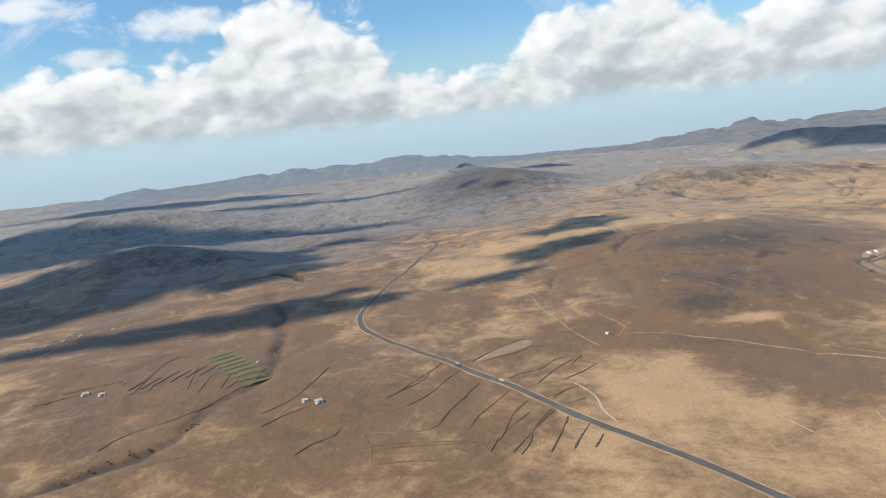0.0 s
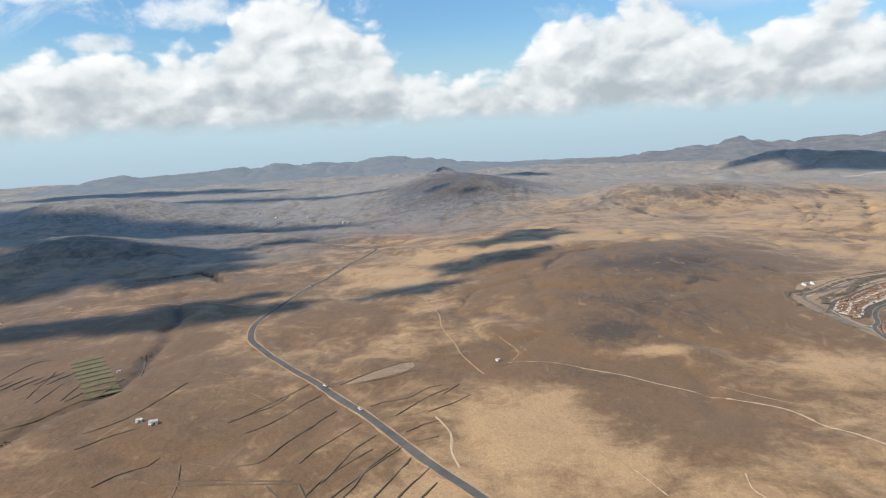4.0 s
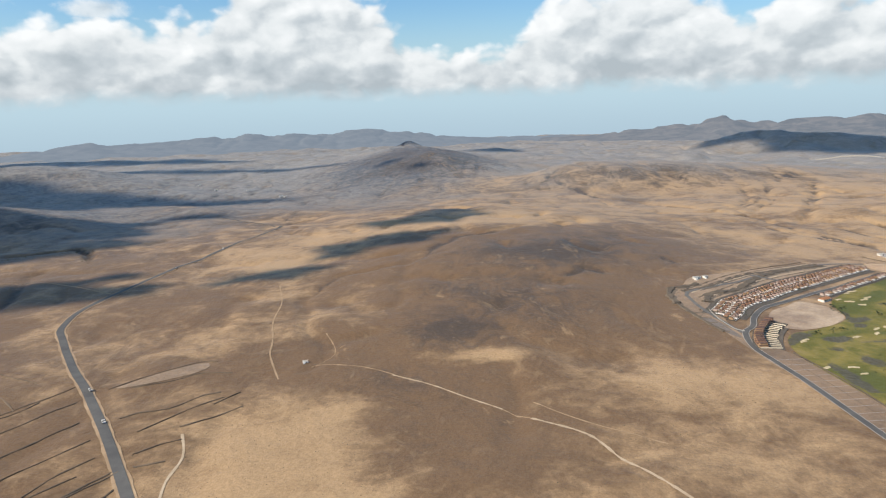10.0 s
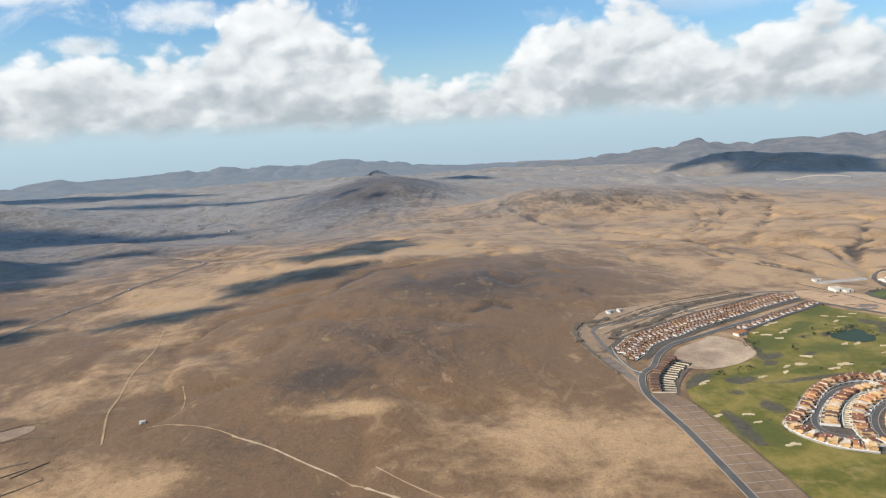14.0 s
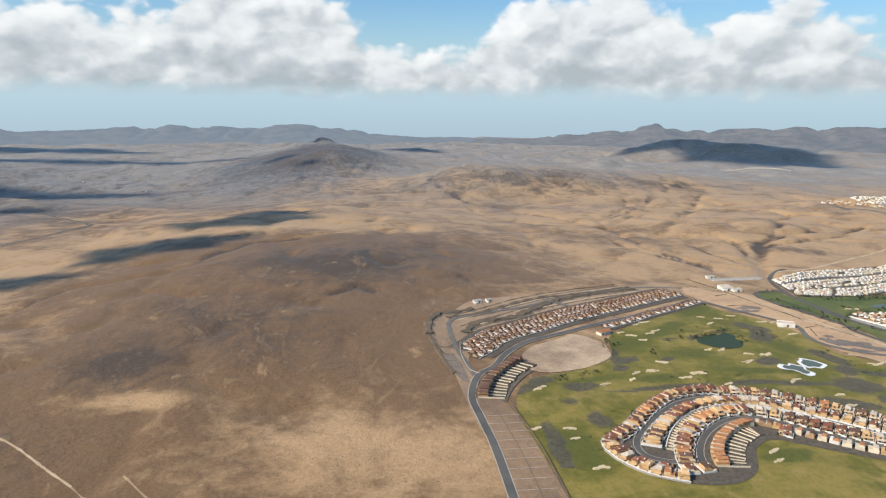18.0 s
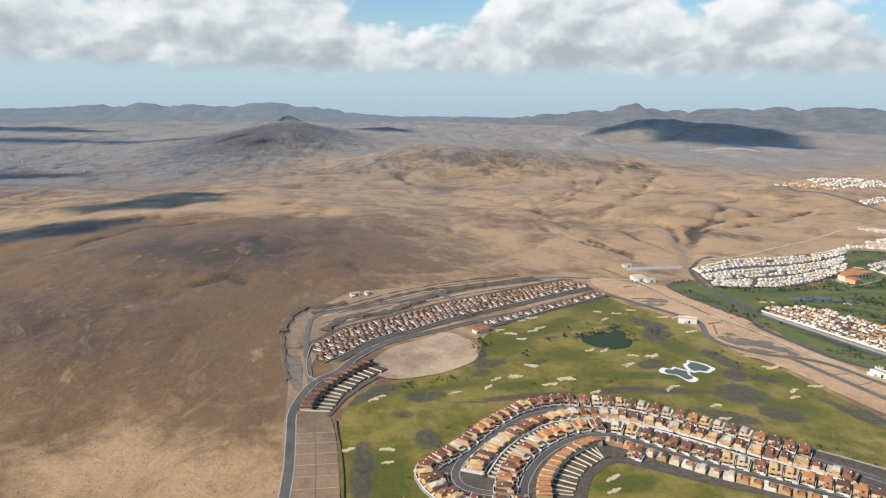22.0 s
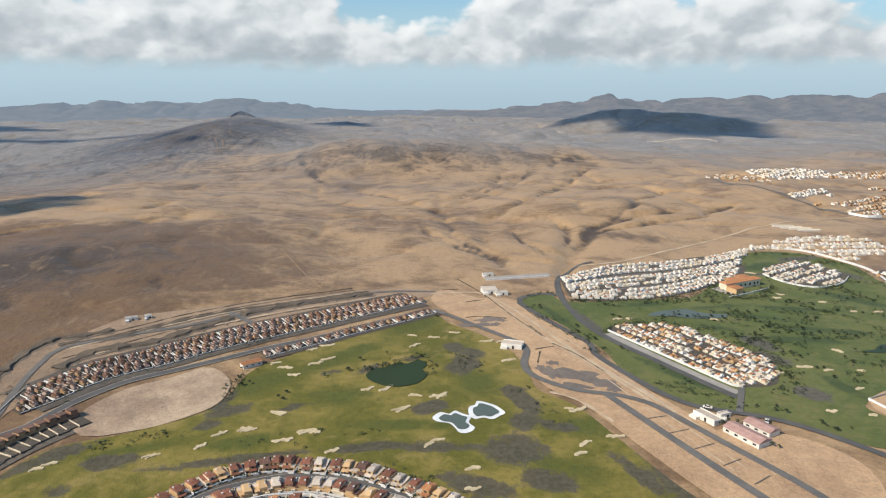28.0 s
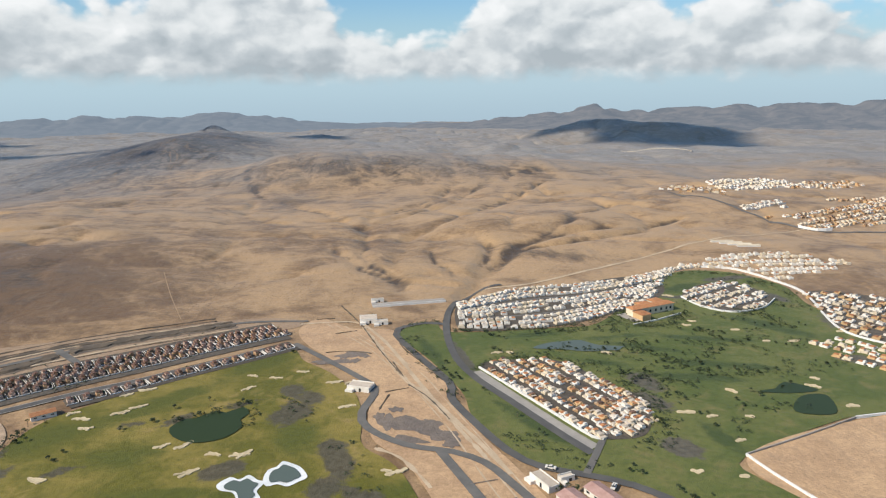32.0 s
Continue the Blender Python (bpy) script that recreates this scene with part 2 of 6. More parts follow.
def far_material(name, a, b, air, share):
    """Distant backdrop range; a blue emission stands in for kilometres of sea air before it."""
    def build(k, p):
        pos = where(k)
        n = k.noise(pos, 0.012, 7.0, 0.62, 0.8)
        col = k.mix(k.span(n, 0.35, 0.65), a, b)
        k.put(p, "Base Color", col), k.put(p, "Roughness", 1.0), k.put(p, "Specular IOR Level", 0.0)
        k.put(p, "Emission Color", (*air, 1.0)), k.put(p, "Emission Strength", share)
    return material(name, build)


def grass_material(name, a, b, worn, scale=0.02):
    def build(k, p):
        pos = where(k)
        n0, n1, n2 = k.noise(pos, scale, 5.0, 0.6, 0.7), k.noise(pos, scale * 6, 5.0), k.noise(pos, 1.2, 4.0)
        col = k.mix(k.span(k.math("ADD", k.math("MULTIPLY", n0, 0.75), k.math("MULTIPLY", n1, 0.25)), 0.38, 0.62), a, b)
        col = k.mix(k.math("MULTIPLY", k.span(n1, 0.5, 0.72), 0.7), col, worn)
        col = k.mix(k.math("MULTIPLY", k.span(n2, 0.5, 0.75), 0.3), col, (0.05, 0.06, 0.02))
        k.put(p, "Base Color", col), k.put(p, "Roughness", 0.9), k.put(p, "Specular IOR Level", 0.2)
        k.put(p, "Sheen Weight", 0.08), k.put(p, "Sheen Roughness", 0.5)
        k.put(p, "Normal", k.add("ShaderNodeBump", Strength=0.4, Distance=0.4, Height=k.math("ADD", n1, n2)).outputs[0])
    return material(name, build)


def golf_material(name, a, b, worn, lush, lava, lava2):
    """Fairway turf with worn and lush stretches and ragged spreads of lava gravel."""
    def build(k, p):
        pos = where(k)
        att = k.add("ShaderNodeAttribute", {"attribute_name": "soil"})
        sep = k.add("ShaderNodeSeparateColor", Color=att.outputs["Color"])
        n0, n1, n2, n3 = k.noise(pos, 0.016, 5.0, 0.6, 0.9), k.noise(pos, 0.10, 6.0, 0.62, 0.5), k.noise(pos, 0.45, 5.0, 0.65), k.noise(pos, 2.0, 3.0)
        col = k.mix(k.span(k.math("ADD", k.math("MULTIPLY", n0, 0.65), k.math("MULTIPLY", n1, 0.35)), 0.40, 0.60), a, b)
        col = k.mix(k.math("MULTIPLY", k.span(k.math("ADD", n1, k.math("MULTIPLY", sep.outputs[1], -0.5)), 0.5, 0.72), 0.65), col, worn)
        col = k.mix(k.span(k.math("ADD", sep.outputs[1], k.math("MULTIPLY", k.math("SUBTRACT", n1, 0.5), 1.4)), 0.45, 0.95), col, lush)
        col = k.mix(k.math("MULTIPLY", k.span(n2, 0.42, 0.68), 0.4), col, k.mix(1.0, col, (0.5, 0.55, 0.5), "MULTIPLY"))
        edge = k.math("ADD", sep.outputs[0], k.math("ADD", k.math("MULTIPLY", k.math("SUBTRACT", n1, 0.5), 1.1), k.math("MULTIPLY", k.math("SUBTRACT", n2, 0.5), 0.5)))
        col = k.mix(k.math("MULTIPLY", k.span(edge, 0.54, 0.80), 0.9), col, k.mix(k.span(n2, 0.35, 0.65), lava, lava2))
        k.put(p, "Base Color", col), k.put(p, "Roughness", 0.95), k.put(p, "Specular IOR Level", 0.15)
        # the same bluish sheen imitates thin haze over the turf
        k.put(p, "Sheen Weight", 0.1), k.put(p, "Sheen Roughness", 0.35), k.put(p, "Sheen Tint", (0.6, 0.78, 1.0, 1.0))
        k.put(p, "Normal", k.add("ShaderNodeBump", Strength=0.6, Distance=0.5, Height=k.math("ADD", k.math("MULTIPLY", n2, 1.5), n3)).outputs[0])
    return material(name, build)


def water_material(name, col, rough=0.08):
    def build(k, p):
        pos = where(k)
        n = k.noise(pos, 0.7, 3.0)
        k.put(p, "Base Color", (*col, 1)), k.put(p, "Roughness", rough), k.put(p, "IOR", 1.33), k.put(p, "Specular IOR Level", 0.12)
        k.put(p, "Normal", k.add("ShaderNodeBump", Strength=0.08, Distance=0.2, Height=n).outputs[0])
    return material(name, build)


# last three tones are soil greyed to imitate haze on the far plain
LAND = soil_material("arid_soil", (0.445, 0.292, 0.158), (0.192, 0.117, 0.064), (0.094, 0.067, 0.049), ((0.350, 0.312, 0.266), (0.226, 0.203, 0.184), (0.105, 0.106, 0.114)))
SAND = soil_material("graded_sand", (0.57, 0.375, 0.215), (0.43, 0.275, 0.158), (0.25, 0.17, 0.115), use_mask=False)
DUMP = soil_material("dark_spoil", (0.24, 0.19, 0.15), (0.17, 0.14, 0.12), (0.10, 0.09, 0.085), use_mask=False)
FAIRWAY = golf_material("dry_fairway", (0.122, 0.114, 0.018), (0.245, 0.190, 0.046), (0.31, 0.222, 0.085), (0.100, 0.104, 0.019), (0.060, 0.052, 0.038), (0.105, 0.092, 0.064))
GREEN = golf_material("green_fairway", (0.092, 0.114, 0.028), (0.140, 0.146, 0.042), (0.19, 0.155, 0.060), (0.062, 0.082, 0.024), (0.075, 0.066, 0.055), (0.130, 0.110, 0.085))
BUNKER = plain("bunker_sand", (0.48, 0.385, 0.235), (0.60, 0.485, 0.31), 0.95, 0.2, 2.0, 0.2, 0.1)
TARMAC = plain("highway_asphalt", (0.072, 0.068, 0.064), (0.112, 0.104, 0.094), 0.85, 0.1, 2.0, 0.1, 0.0)
ASPHALT = plain("dusty_asphalt", (0.112, 0.104, 0.094), (0.165, 0.151, 0.132), 0.85, 0.15, 2.0, 0.1, 0.05)
VERGE = plain("gravel_verge", (0.30, 0.20, 0.115), (0.46, 0.315, 0.185), 0.95, 0.12, 1.5, 0.3, 0.1)
PAVING = plain("pale_paving", (0.30, 0.27, 0.235), (0.40, 0.36, 0.31), 0.85, 0.2, 2.5, 0.1, 0.1)
TRACK = plain("pale_dirt_track", (0.42, 0.31, 0.20), (0.56, 0.43, 0.29), 0.95, 0.1, 1.2, 0.3, 0.05)
EARTH = plain("dark_earth_bank", (0.105, 0.085, 0.068), (0.20, 0.150, 0.105), 0.95, 0.2, 1.5, 0.4, 0.1)
PLOT = soil_material("bare_plot_soil", (0.30, 0.20, 0.125), (0.20, 0.135, 0.088), (0.13, 0.095, 0.07), use_mask=False)
BARE = soil_material("stony_plot_soil", (0.52, 0.385, 0.26), (0.31, 0.215, 0.145), (0.17, 0.125, 0.09), use_mask=False)
TERRACE = soil_material("terrace_soil", (0.38, 0.262, 0.165), (0.26, 0.180, 0.118), (0.16, 0.125, 0.095), use_mask=False)
BANK = plain("field_bank_soil", (0.085, 0.066, 0.047), (0.150, 0.112, 0.076), 0.95, 0.1, 1.0, 0.3, 0.1)
KERB = plain("white_wall", (0.66, 0.63, 0.58), (0.80, 0.78, 0.74), 0.8, 0.3, 2.0, 0.1, 0.1)
WATER = water_material("green_pond", (0.034, 0.050, 0.020), 0.3)
LAGOON = water_material("grey_lagoon", (0.10, 0.125, 0.11), 0.35)
LINER = plain("white_pool_rim", (0.62, 0.63, 0.62), (0.82, 0.82, 0.80), 0.7, 0.15, 1.0, 0.2, 0.05)
RUST = plain("rust_render", (0.27, 0.145, 0.085), (0.38, 0.215, 0.125), 0.85, 0.3, 3.0, 0.1, 0.3)
OCHRE = plain("ochre_render", (0.58, 0.36, 0.17), (0.66, 0.44, 0.23), 0.85, 0.3, 3.0, 0.1, 0.3)
ROSE = plain("rose_white_render", (0.42, 0.30, 0.235), (0.56, 0.42, 0.34), 0.85, 0.3, 3.0, 0.1, 0.3)
TAWNY = plain("tawny_render", (0.38, 0.235, 0.125), (0.48, 0.305, 0.165), 0.85, 0.3, 3.0, 0.1, 0.3)
CREAM = plain("cream_render", (0.66, 0.54, 0.38), (0.76, 0.65, 0.49), 0.85, 0.3, 3.0, 0.1, 0.25)
WHITE = plain("white_render", (0.66, 0.61, 0.53), (0.80, 0.75, 0.67), 0.85, 0.3, 3.0, 0.1, 0.12)
TILE = plain("terracotta_tiles", (0.40, 0.155, 0.062), (0.56, 0.262, 0.110), 0.85, 0.8, 6.0, 0.4, 0.4)
TILE_RED = plain("dark_red_tiles", (0.20, 0.075, 0.043), (0.31, 0.125, 0.070), 0.85, 0.8, 6.0, 0.4, 0.4)
TILE_BROWN = plain("brown_tiles", (0.125, 0.066, 0.048), (0.20, 0.108, 0.074), 0.85, 0.8, 6.0, 0.4, 0.4)
ROOF_PALE = plain("pale_flat_roof", (0.56, 0.46, 0.36), (0.68, 0.57, 0.45), 0.9, 0.5, 4.0, 0.2, 0.3)
GLASS = plain("dark_window_glass", (0.03, 0.035, 0.04), (0.05, 0.055, 0.06), 0.15, 0.5, 3.0, 0.02, 0.3)
# yard ground, its colour deepened to carry the shadows between houses
YARD = plain("garden_gravel", (0.075, 0.063, 0.050), (0.155, 0.125, 0.094), 0.95, 0.5, 3.0, 0.3, 0.4)
LEAF = plain("dark_foliage", (0.028, 0.045, 0.016), (0.060, 0.080, 0.028), 0.8, 0.8, 4.0, 0.3, 0.4)
BARK = plain("palm_bark", (0.13, 0.10, 0.07), (0.20, 0.155, 0.11), 0.95, 1.0, 8.0, 0.4, 0.2)
VAPOUR = plain("cloud_vapour", (0.86, 0.87, 0.88), (0.95, 0.95, 0.95), 1.0, 0.005, 0.05, 0.0, 0.0)
# dark rock with a blue glow added as haze
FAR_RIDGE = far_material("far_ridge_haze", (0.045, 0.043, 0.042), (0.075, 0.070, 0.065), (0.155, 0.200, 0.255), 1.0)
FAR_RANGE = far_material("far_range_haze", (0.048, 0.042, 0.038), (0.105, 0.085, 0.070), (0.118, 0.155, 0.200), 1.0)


# ---------------------------------------------------------------- land
TABLE = np.random.RandomState(7).rand(256, 256)


def vnoise(x, y, size, seed=0):
    """Smooth lattice noise in -1..1."""
    u, v = np.asarray(x, float) / size + 37.1 * seed, np.asarray(y, float) / size + 17.7 * seed
    i, j = np.floor(u).astype(int), np.floor(v).astype(int)
    a, b = u - i, v - j
    a, b = a * a * (3 - 2 * a), b * b * (3 - 2 * b)
    g = lambda p, q: TABLE[p % 256, q % 256]
    return 2 * ((g(i, j) * (1 - a) + g(i + 1, j) * a) * (1 - b) + (g(i, j + 1) * (1 - a) + g(i + 1, j + 1) * a) * b) - 1


def fbm(x, y, size, octaves=4, seed=0):
    return sum(vnoise(x, y, size / 2 ** o, seed + o) / 2 ** o for o in range(octaves))


def bump(x, y, cx, cy, sx, sy, h, turn=0.0, power=1.0):
    c, s = math.cos(math.radians(turn)), math.sin(math.radians(turn))
    u, v = ((x - cx) * c + (y - cy) * s) / sx, (-(x - cx) * s + (y - cy) * c) / sy
    return h * np.exp(-(u * u + v * v) ** power)


def relief(x, y):
    """Smooth height of the land, without the fine gullies."""
    x, y = np.asarray(x, float), np.asarray(y, float)
    z = -4.0 - 0.0125 * np.clip(y - 1000, 0, 5000)
    z = z + bump(x, y, -150, 1800, 420, 420, -20)
    # broad brown hill between the highway and the estate
    z = z + bump(x, y, 310, 830, 230, 170, 15, 10) + bump(x, y, 270, 1130, 260, 230, 21)
    # volcanic hill: a broad ridge that runs back from its near knoll to the rocky summit
    z = z + bump(x, y, 128, 2960, 190, 300, 37, 4, 0.75) + bump(x, y, 128, 2960, 45, 60, 16)
    z = z + bump(x, y, 231, 2110, 250, 280, 46, 5, 0.72) + bump(x, y, 185, 2500, 190, 420, 40, 4, 0.9)
    z = z + bump(x, y, 493, 3080, 120, 120, 20, 0, 0.75)
    # flat-topped whaleback with a steep face
    left = bump(x, y, 640, 1730, 215, np.where(y < 1730, 215, 150), 44, 0, 1.35)
    right = bump(x, y, 640, 1730, 470, np.where(y < 1730, 215, 150), 44, 0, 1.5)
    z = z + np.where(x < 640, left, right)
    z = z + bump(x, y, 1075, 2400, 80, 60, 18)
    # rolling land beside the resort
    z = z + bump(x, y, 1130, 1240, 260, 150, 15, 15) + bump(x, y, 860, 1130, 90, 90, 9, 30) + bump(x, y, 1700, 1500, 500, 350, 14)
    # dark massif on the plain, with the high range behind it
    z = z + bump(x, y, 1640, 2760, 400, 200, 58, -35, 1.1) + bump(x, y, 1560, 2960, 170, 150, 20, -20)
    # hills beyond the fields
    z = z + bump(x, y, -560, 1250, 190, 170, 42, -15) + bump(x, y, -250, 1450, 120, 90, 14)
    z = z + bump(x, y, -1000, 2100, 350, 300, 60)
    return z


def built(x, y):
    """How far a place is levelled for the estates, greens and roads (0 to 1)."""
    m = bump(x, y, 600, 640, 210, 170, 1.3, 0, 2) + bump(x, y, 880, 740, 230, 190, 1.3, 0, 2) + bump(x, y, 570, 480, 200, 120, 1.2, 0, 2)
    return np.clip(m, 0, 1)


GULLIES = [([(930, 1412), (899, 1342), (870, 1290), (823, 1217)], 8, 6), ([(1039, 1108), (975, 1057), (928, 1030), (883, 1004), (848, 995), (820, 968), (784, 899), (762, 846)], 8, 7), ([(1002, 1219), (923, 1113), (882, 1056), (860, 1024)], 7, 5), ([(813, 1019), (788, 929), (765, 855)], 6, 5), ([(766, 946), (768, 918), (778, 899)], 5, 4),
           ([(702, 1245), (695, 1061), (698, 949), (713, 916), (728, 873)], 7, 4), ([(854, 1359), (788, 1268), (703, 1155)], 7, 4), ([(836, 1482), (788, 1347), (727, 1250)], 8, 5), ([(353, 767), (373, 785), (385, 770)], 6, 4), ([(456, 818), (464, 799)], 4, 3),
           ([(195, 825), (132, 803), (107, 733), (127, 653), (143, 614), (148, 590), (141, 570)], 5, 3.5), ([(669, 1020), (692, 933), (719, 895), (760, 880)], 7, 4), ([(980, 1480), (919, 1386), (863, 1262), (791, 1148), (730, 1060)], 9, 7),
           ([(950, 1075), (896, 1049), (840, 1005), (802, 939), (778, 885)], 9, 7), ([(750, 1010), (761, 965), (765, 907), (776, 885)], 5, 3), ([(-330, 330), (-269, 390), (-244, 419), (-215, 430), (-195, 459), (-181, 517), (-168, 537), (-160, 592), (-166, 657), (-180, 730), (-230, 900)], 9, 5),
           ([(330, 980), (250, 940), (195, 825)], 8, 4), ([(900, 1040), (960, 1010), (1010, 1000)], 6, 4), ([(1000, 1600), (900, 1500), (800, 1330), (700, 1200)], 10, 5), ([(470, 1650), (520, 1450), (640, 1250), (700, 1100)], 9, 4), ([(-200, 960), (-230, 1010), (-250, 1040), (-330, 1000)], 8, 8)]


def carve(x, y, line=0.0):
    """Depth of the dry stream beds; with line it gives how near a place is to one (0 to 1)."""
    out = np.zeros_like(x)
    wx, wy = x + 6 * fbm(x, y, 45, 2, 61), y + 6 * fbm(x, y, 45, 2, 67)
    for pts, wide, deep in GULLIES:
        d = np.full_like(x, 1e9)
        for (ax, ay), (bx, by) in zip(pts, pts[1:]):
            t = np.clip(((wx - ax) * (bx - ax) + (wy - ay) * (by - ay)) / ((bx - ax) ** 2 + (by - ay) ** 2), 0, 1)
            d = np.minimum(d, np.hypot(wx - ax - t * (bx - ax), wy - ay - t * (by - ay)))
        out = np.maximum(out, (line if line else 0.6 * deep) * np.exp(-(d / (0.75 * wide)) ** 2))
    return out


def height(x, y):
    x, y = np.asarray(x, float), np.asarray(y, float)
    z = relief(x, y)
    wild = 1 - 0.93 * built(x, y)
    steep = np.clip((relief(x, y) - (-4 - 0.0125 * np.clip(y - 1000, 0, 5000))) / 40, 0, 1.2)
    far = np.clip((y - 800) / 1200, 0, 1)
    calm = 1 - 0.8 * np.clip(bump(x, y, 190, 2450, 420, 800, 1.4, 0, 2) + bump(x, y, 800, 1690, 560, 280, 1.0, 0, 2) + bump(x, y, -700, 1500, 420, 600, 1.0, 0, 2), 0, 1)
    wx, wy = x + 22 * fbm(x, y, 120, 2, 5), y + 22 * fbm(x, y, 120, 2, 9)
    gully = np.abs(vnoise(wx, wy * 0.55, 85, 21)) + 0.5 * np.abs(vnoise(wx, wy * 0.6, 38, 25))
    z = z + wild * (5.0 * fbm(x, y, 150, 5, 1) * (0.42 + far * calm) - (2.6 + (6.0 * far + 6.0 * steep) * calm) * np.exp(-6 * gully) + 3.0 * steep * calm * fbm(x, y, 90, 4, 31) - 5.0 * np.clip(steep, 0, 1) * np.clip((y - 1200) / 300, 0, 1) * np.exp(-4.5 * np.abs(vnoise(x + 0.12 * y + 14 * fbm(x, y, 160, 2, 77), y * 0.16, 62, 41)))) - carve(x, y)
    return z


def spread(lo, a, b, hi, step, most):
    """Coordinates, dense between a and b and ever wider outside."""
    mid = list(np.arange(a, b + 0.1, step))
    up, d = [], step
    while (up[-1] if up else b) < hi:
        d = min(d * 1.06, most)
        up.append((up[-1] if up else b) + d)
    down, d = [], step
    while (down[-1] if down else a) > lo:
        d = min(d * 1.08, most)
        down.append((down[-1] if down else a) - d)
    return np.array(down[::-1] + mid + up)


GX, GY = spread(-4300, -420, 1300, 4900, 5.0, 45), spread(-1500, 330, 1250, 5150, 5.0, 30)
GZ = height(*np.meshgrid(GX, GY, indexing="ij"))


def ground(x, y):
    """Height of the land sheet at a place."""
    i = min(max(int(np.searchsorted(GX, x)) - 1, 0), len(GX) - 2)
    j = min(max(int(np.searchsorted(GY, y)) - 1, 0), len(GY) - 2)
    a, b = (x - GX[i]) / (GX[i + 1] - GX[i]), (y - GY[j]) / (GY[j + 1] - GY[j])
    return float((GZ[i, j] * (1 - a) + GZ[i + 1, j] * a) * (1 - b) + (GZ[i, j + 1] * (1 - a) + GZ[i + 1, j + 1] * a) * b)


def mesh_object(name, verts, faces, mat, parent=None, smooth=False):
    me = bpy.data.meshes.new(name)
    me.from_pydata(verts, [], faces)
    me.materials.append(mat)
    if smooth:
        me.shade_smooth()
    ob = new(name, me)
    ob.parent = parent
    return ob


def grid_mesh(name, X, Y, Z, mat):
    n, m = Z.shape
    co = np.stack([X, Y, Z], -1).reshape(-1, 3)
    idx = np.arange(n * m).reshape(n, m)
    quads = np.stack([idx[:-1, :-1], idx[1:, :-1], idx[1:, 1:], idx[:-1, 1:]], -1).reshape(-1, 4)
    me = bpy.data.meshes.new(name)
    me.vertices.add(len(co)), me.loops.add(quads.size), me.polygons.add(len(quads))
    me.vertices.foreach_set("co", co.ravel())
    me.loops.foreach_set("vertex_index", quads.ravel())
    me.polygons.foreach_set("loop_start", np.arange(0, quads.size, 4))
    me.update(calc_edges=True)
    me.materials.append(mat)
    me.shade_smooth()
    return new(name, me)


def make_ground():
    X, Y = np.meshgrid(GX, GY, indexing="ij")
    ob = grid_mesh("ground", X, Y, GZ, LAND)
    tagged(ob, "dry brown and tan desert land with low hills", "ground", kind="structure")
    b = lambda *a, **k: bump(X, Y, *a, **k)
    # brown stony soil on the hills, deepened for painted cloud shade, sandy soil on the flats
    brown = 0.50 + b(300, 790, 190, 170, 0.70, power=1.6) + b(430, 960, 200, 150, 0.45) + b(350, 1120, 320, 200, 0.15) + b(430, 880, 90, 60, 0.3) + b(425, 560, 35, 110, 0.25)
    brown = brown + b(232, 452, 62, 66, 0.75, power=1.5) + b(160, 575, 60, 30, 0.4) + b(10, 735, 70, 75, 0.45, power=1.4) + b(120, 620, 60, 50, 0.2) + b(-120, 450, 90, 70, 0.25) + b(-210, 620, 110, 110, 0.45) + b(395, 610, 50, 60, 0.2)
    brown = brown + b(395, 600, 45, 60, 0.2) + b(195, 570, 50, 60, 0.2) + b(400, 870, 90, 110, 0.4) + b(375, 640, 60, 60, 0.35) + b(215, 525, 45, 35, 0.4)
    brown = brown + b(-220, 480, 170, 150, 0.45) + b(10, 490, 70, 80, 0.30) + b(120, 560, 110, 40, 0.15) + b(-300, 850, 250, 250, 0.35) + b(-60, 1500, 220, 400, 0.25)
    brown = brown - b(150, 458, 42, 55, 0.45) - b(267, 584, 42, 16, 0.45) - b(385, 530, 50, 50, 0.30) + b(110, 560, 55, 45, 0.3) - b(80, 640, 60, 40, 0.2) - b(-30, 640, 40, 60, 0.15)
    brown = brown - b(250, 1040, 190, 45, 0.85) - b(360, 1110, 120, 40, 0.5) - b(40, 920, 70, 140, 0.5) - b(790, 930, 220, 110, 0.45) - b(560, 1230, 300, 60, 0.35) - b(1050, 1350, 350, 300, 0.2) + b(560, 1550, 330, 160, 0.12) + b(230, 2000, 250, 500, 0.12) + b(800, 1900, 500, 200, 0.2) + b(-450, 1500, 500, 600, 0.35)
    # darker soil of the fields and the near hill, pale sand scraped bare on their slopes, land beyond paled as haze
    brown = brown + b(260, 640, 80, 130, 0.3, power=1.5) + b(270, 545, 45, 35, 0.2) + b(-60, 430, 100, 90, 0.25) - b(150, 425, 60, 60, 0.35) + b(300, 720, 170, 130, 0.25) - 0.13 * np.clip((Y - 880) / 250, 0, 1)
    brown = brown - b(266, 581, 26, 7, 0.7) - b(412, 590, 26, 6, 0.5) - b(385, 535, 34, 14, 0.45) - b(425, 505, 40, 25, 0.3) - b(379, 1064, 150, 40, 0.4) - b(557, 985, 120, 35, 0.35)
    # tone darkens where the sheet steepens and along the stream beds
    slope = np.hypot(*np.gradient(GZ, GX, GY))
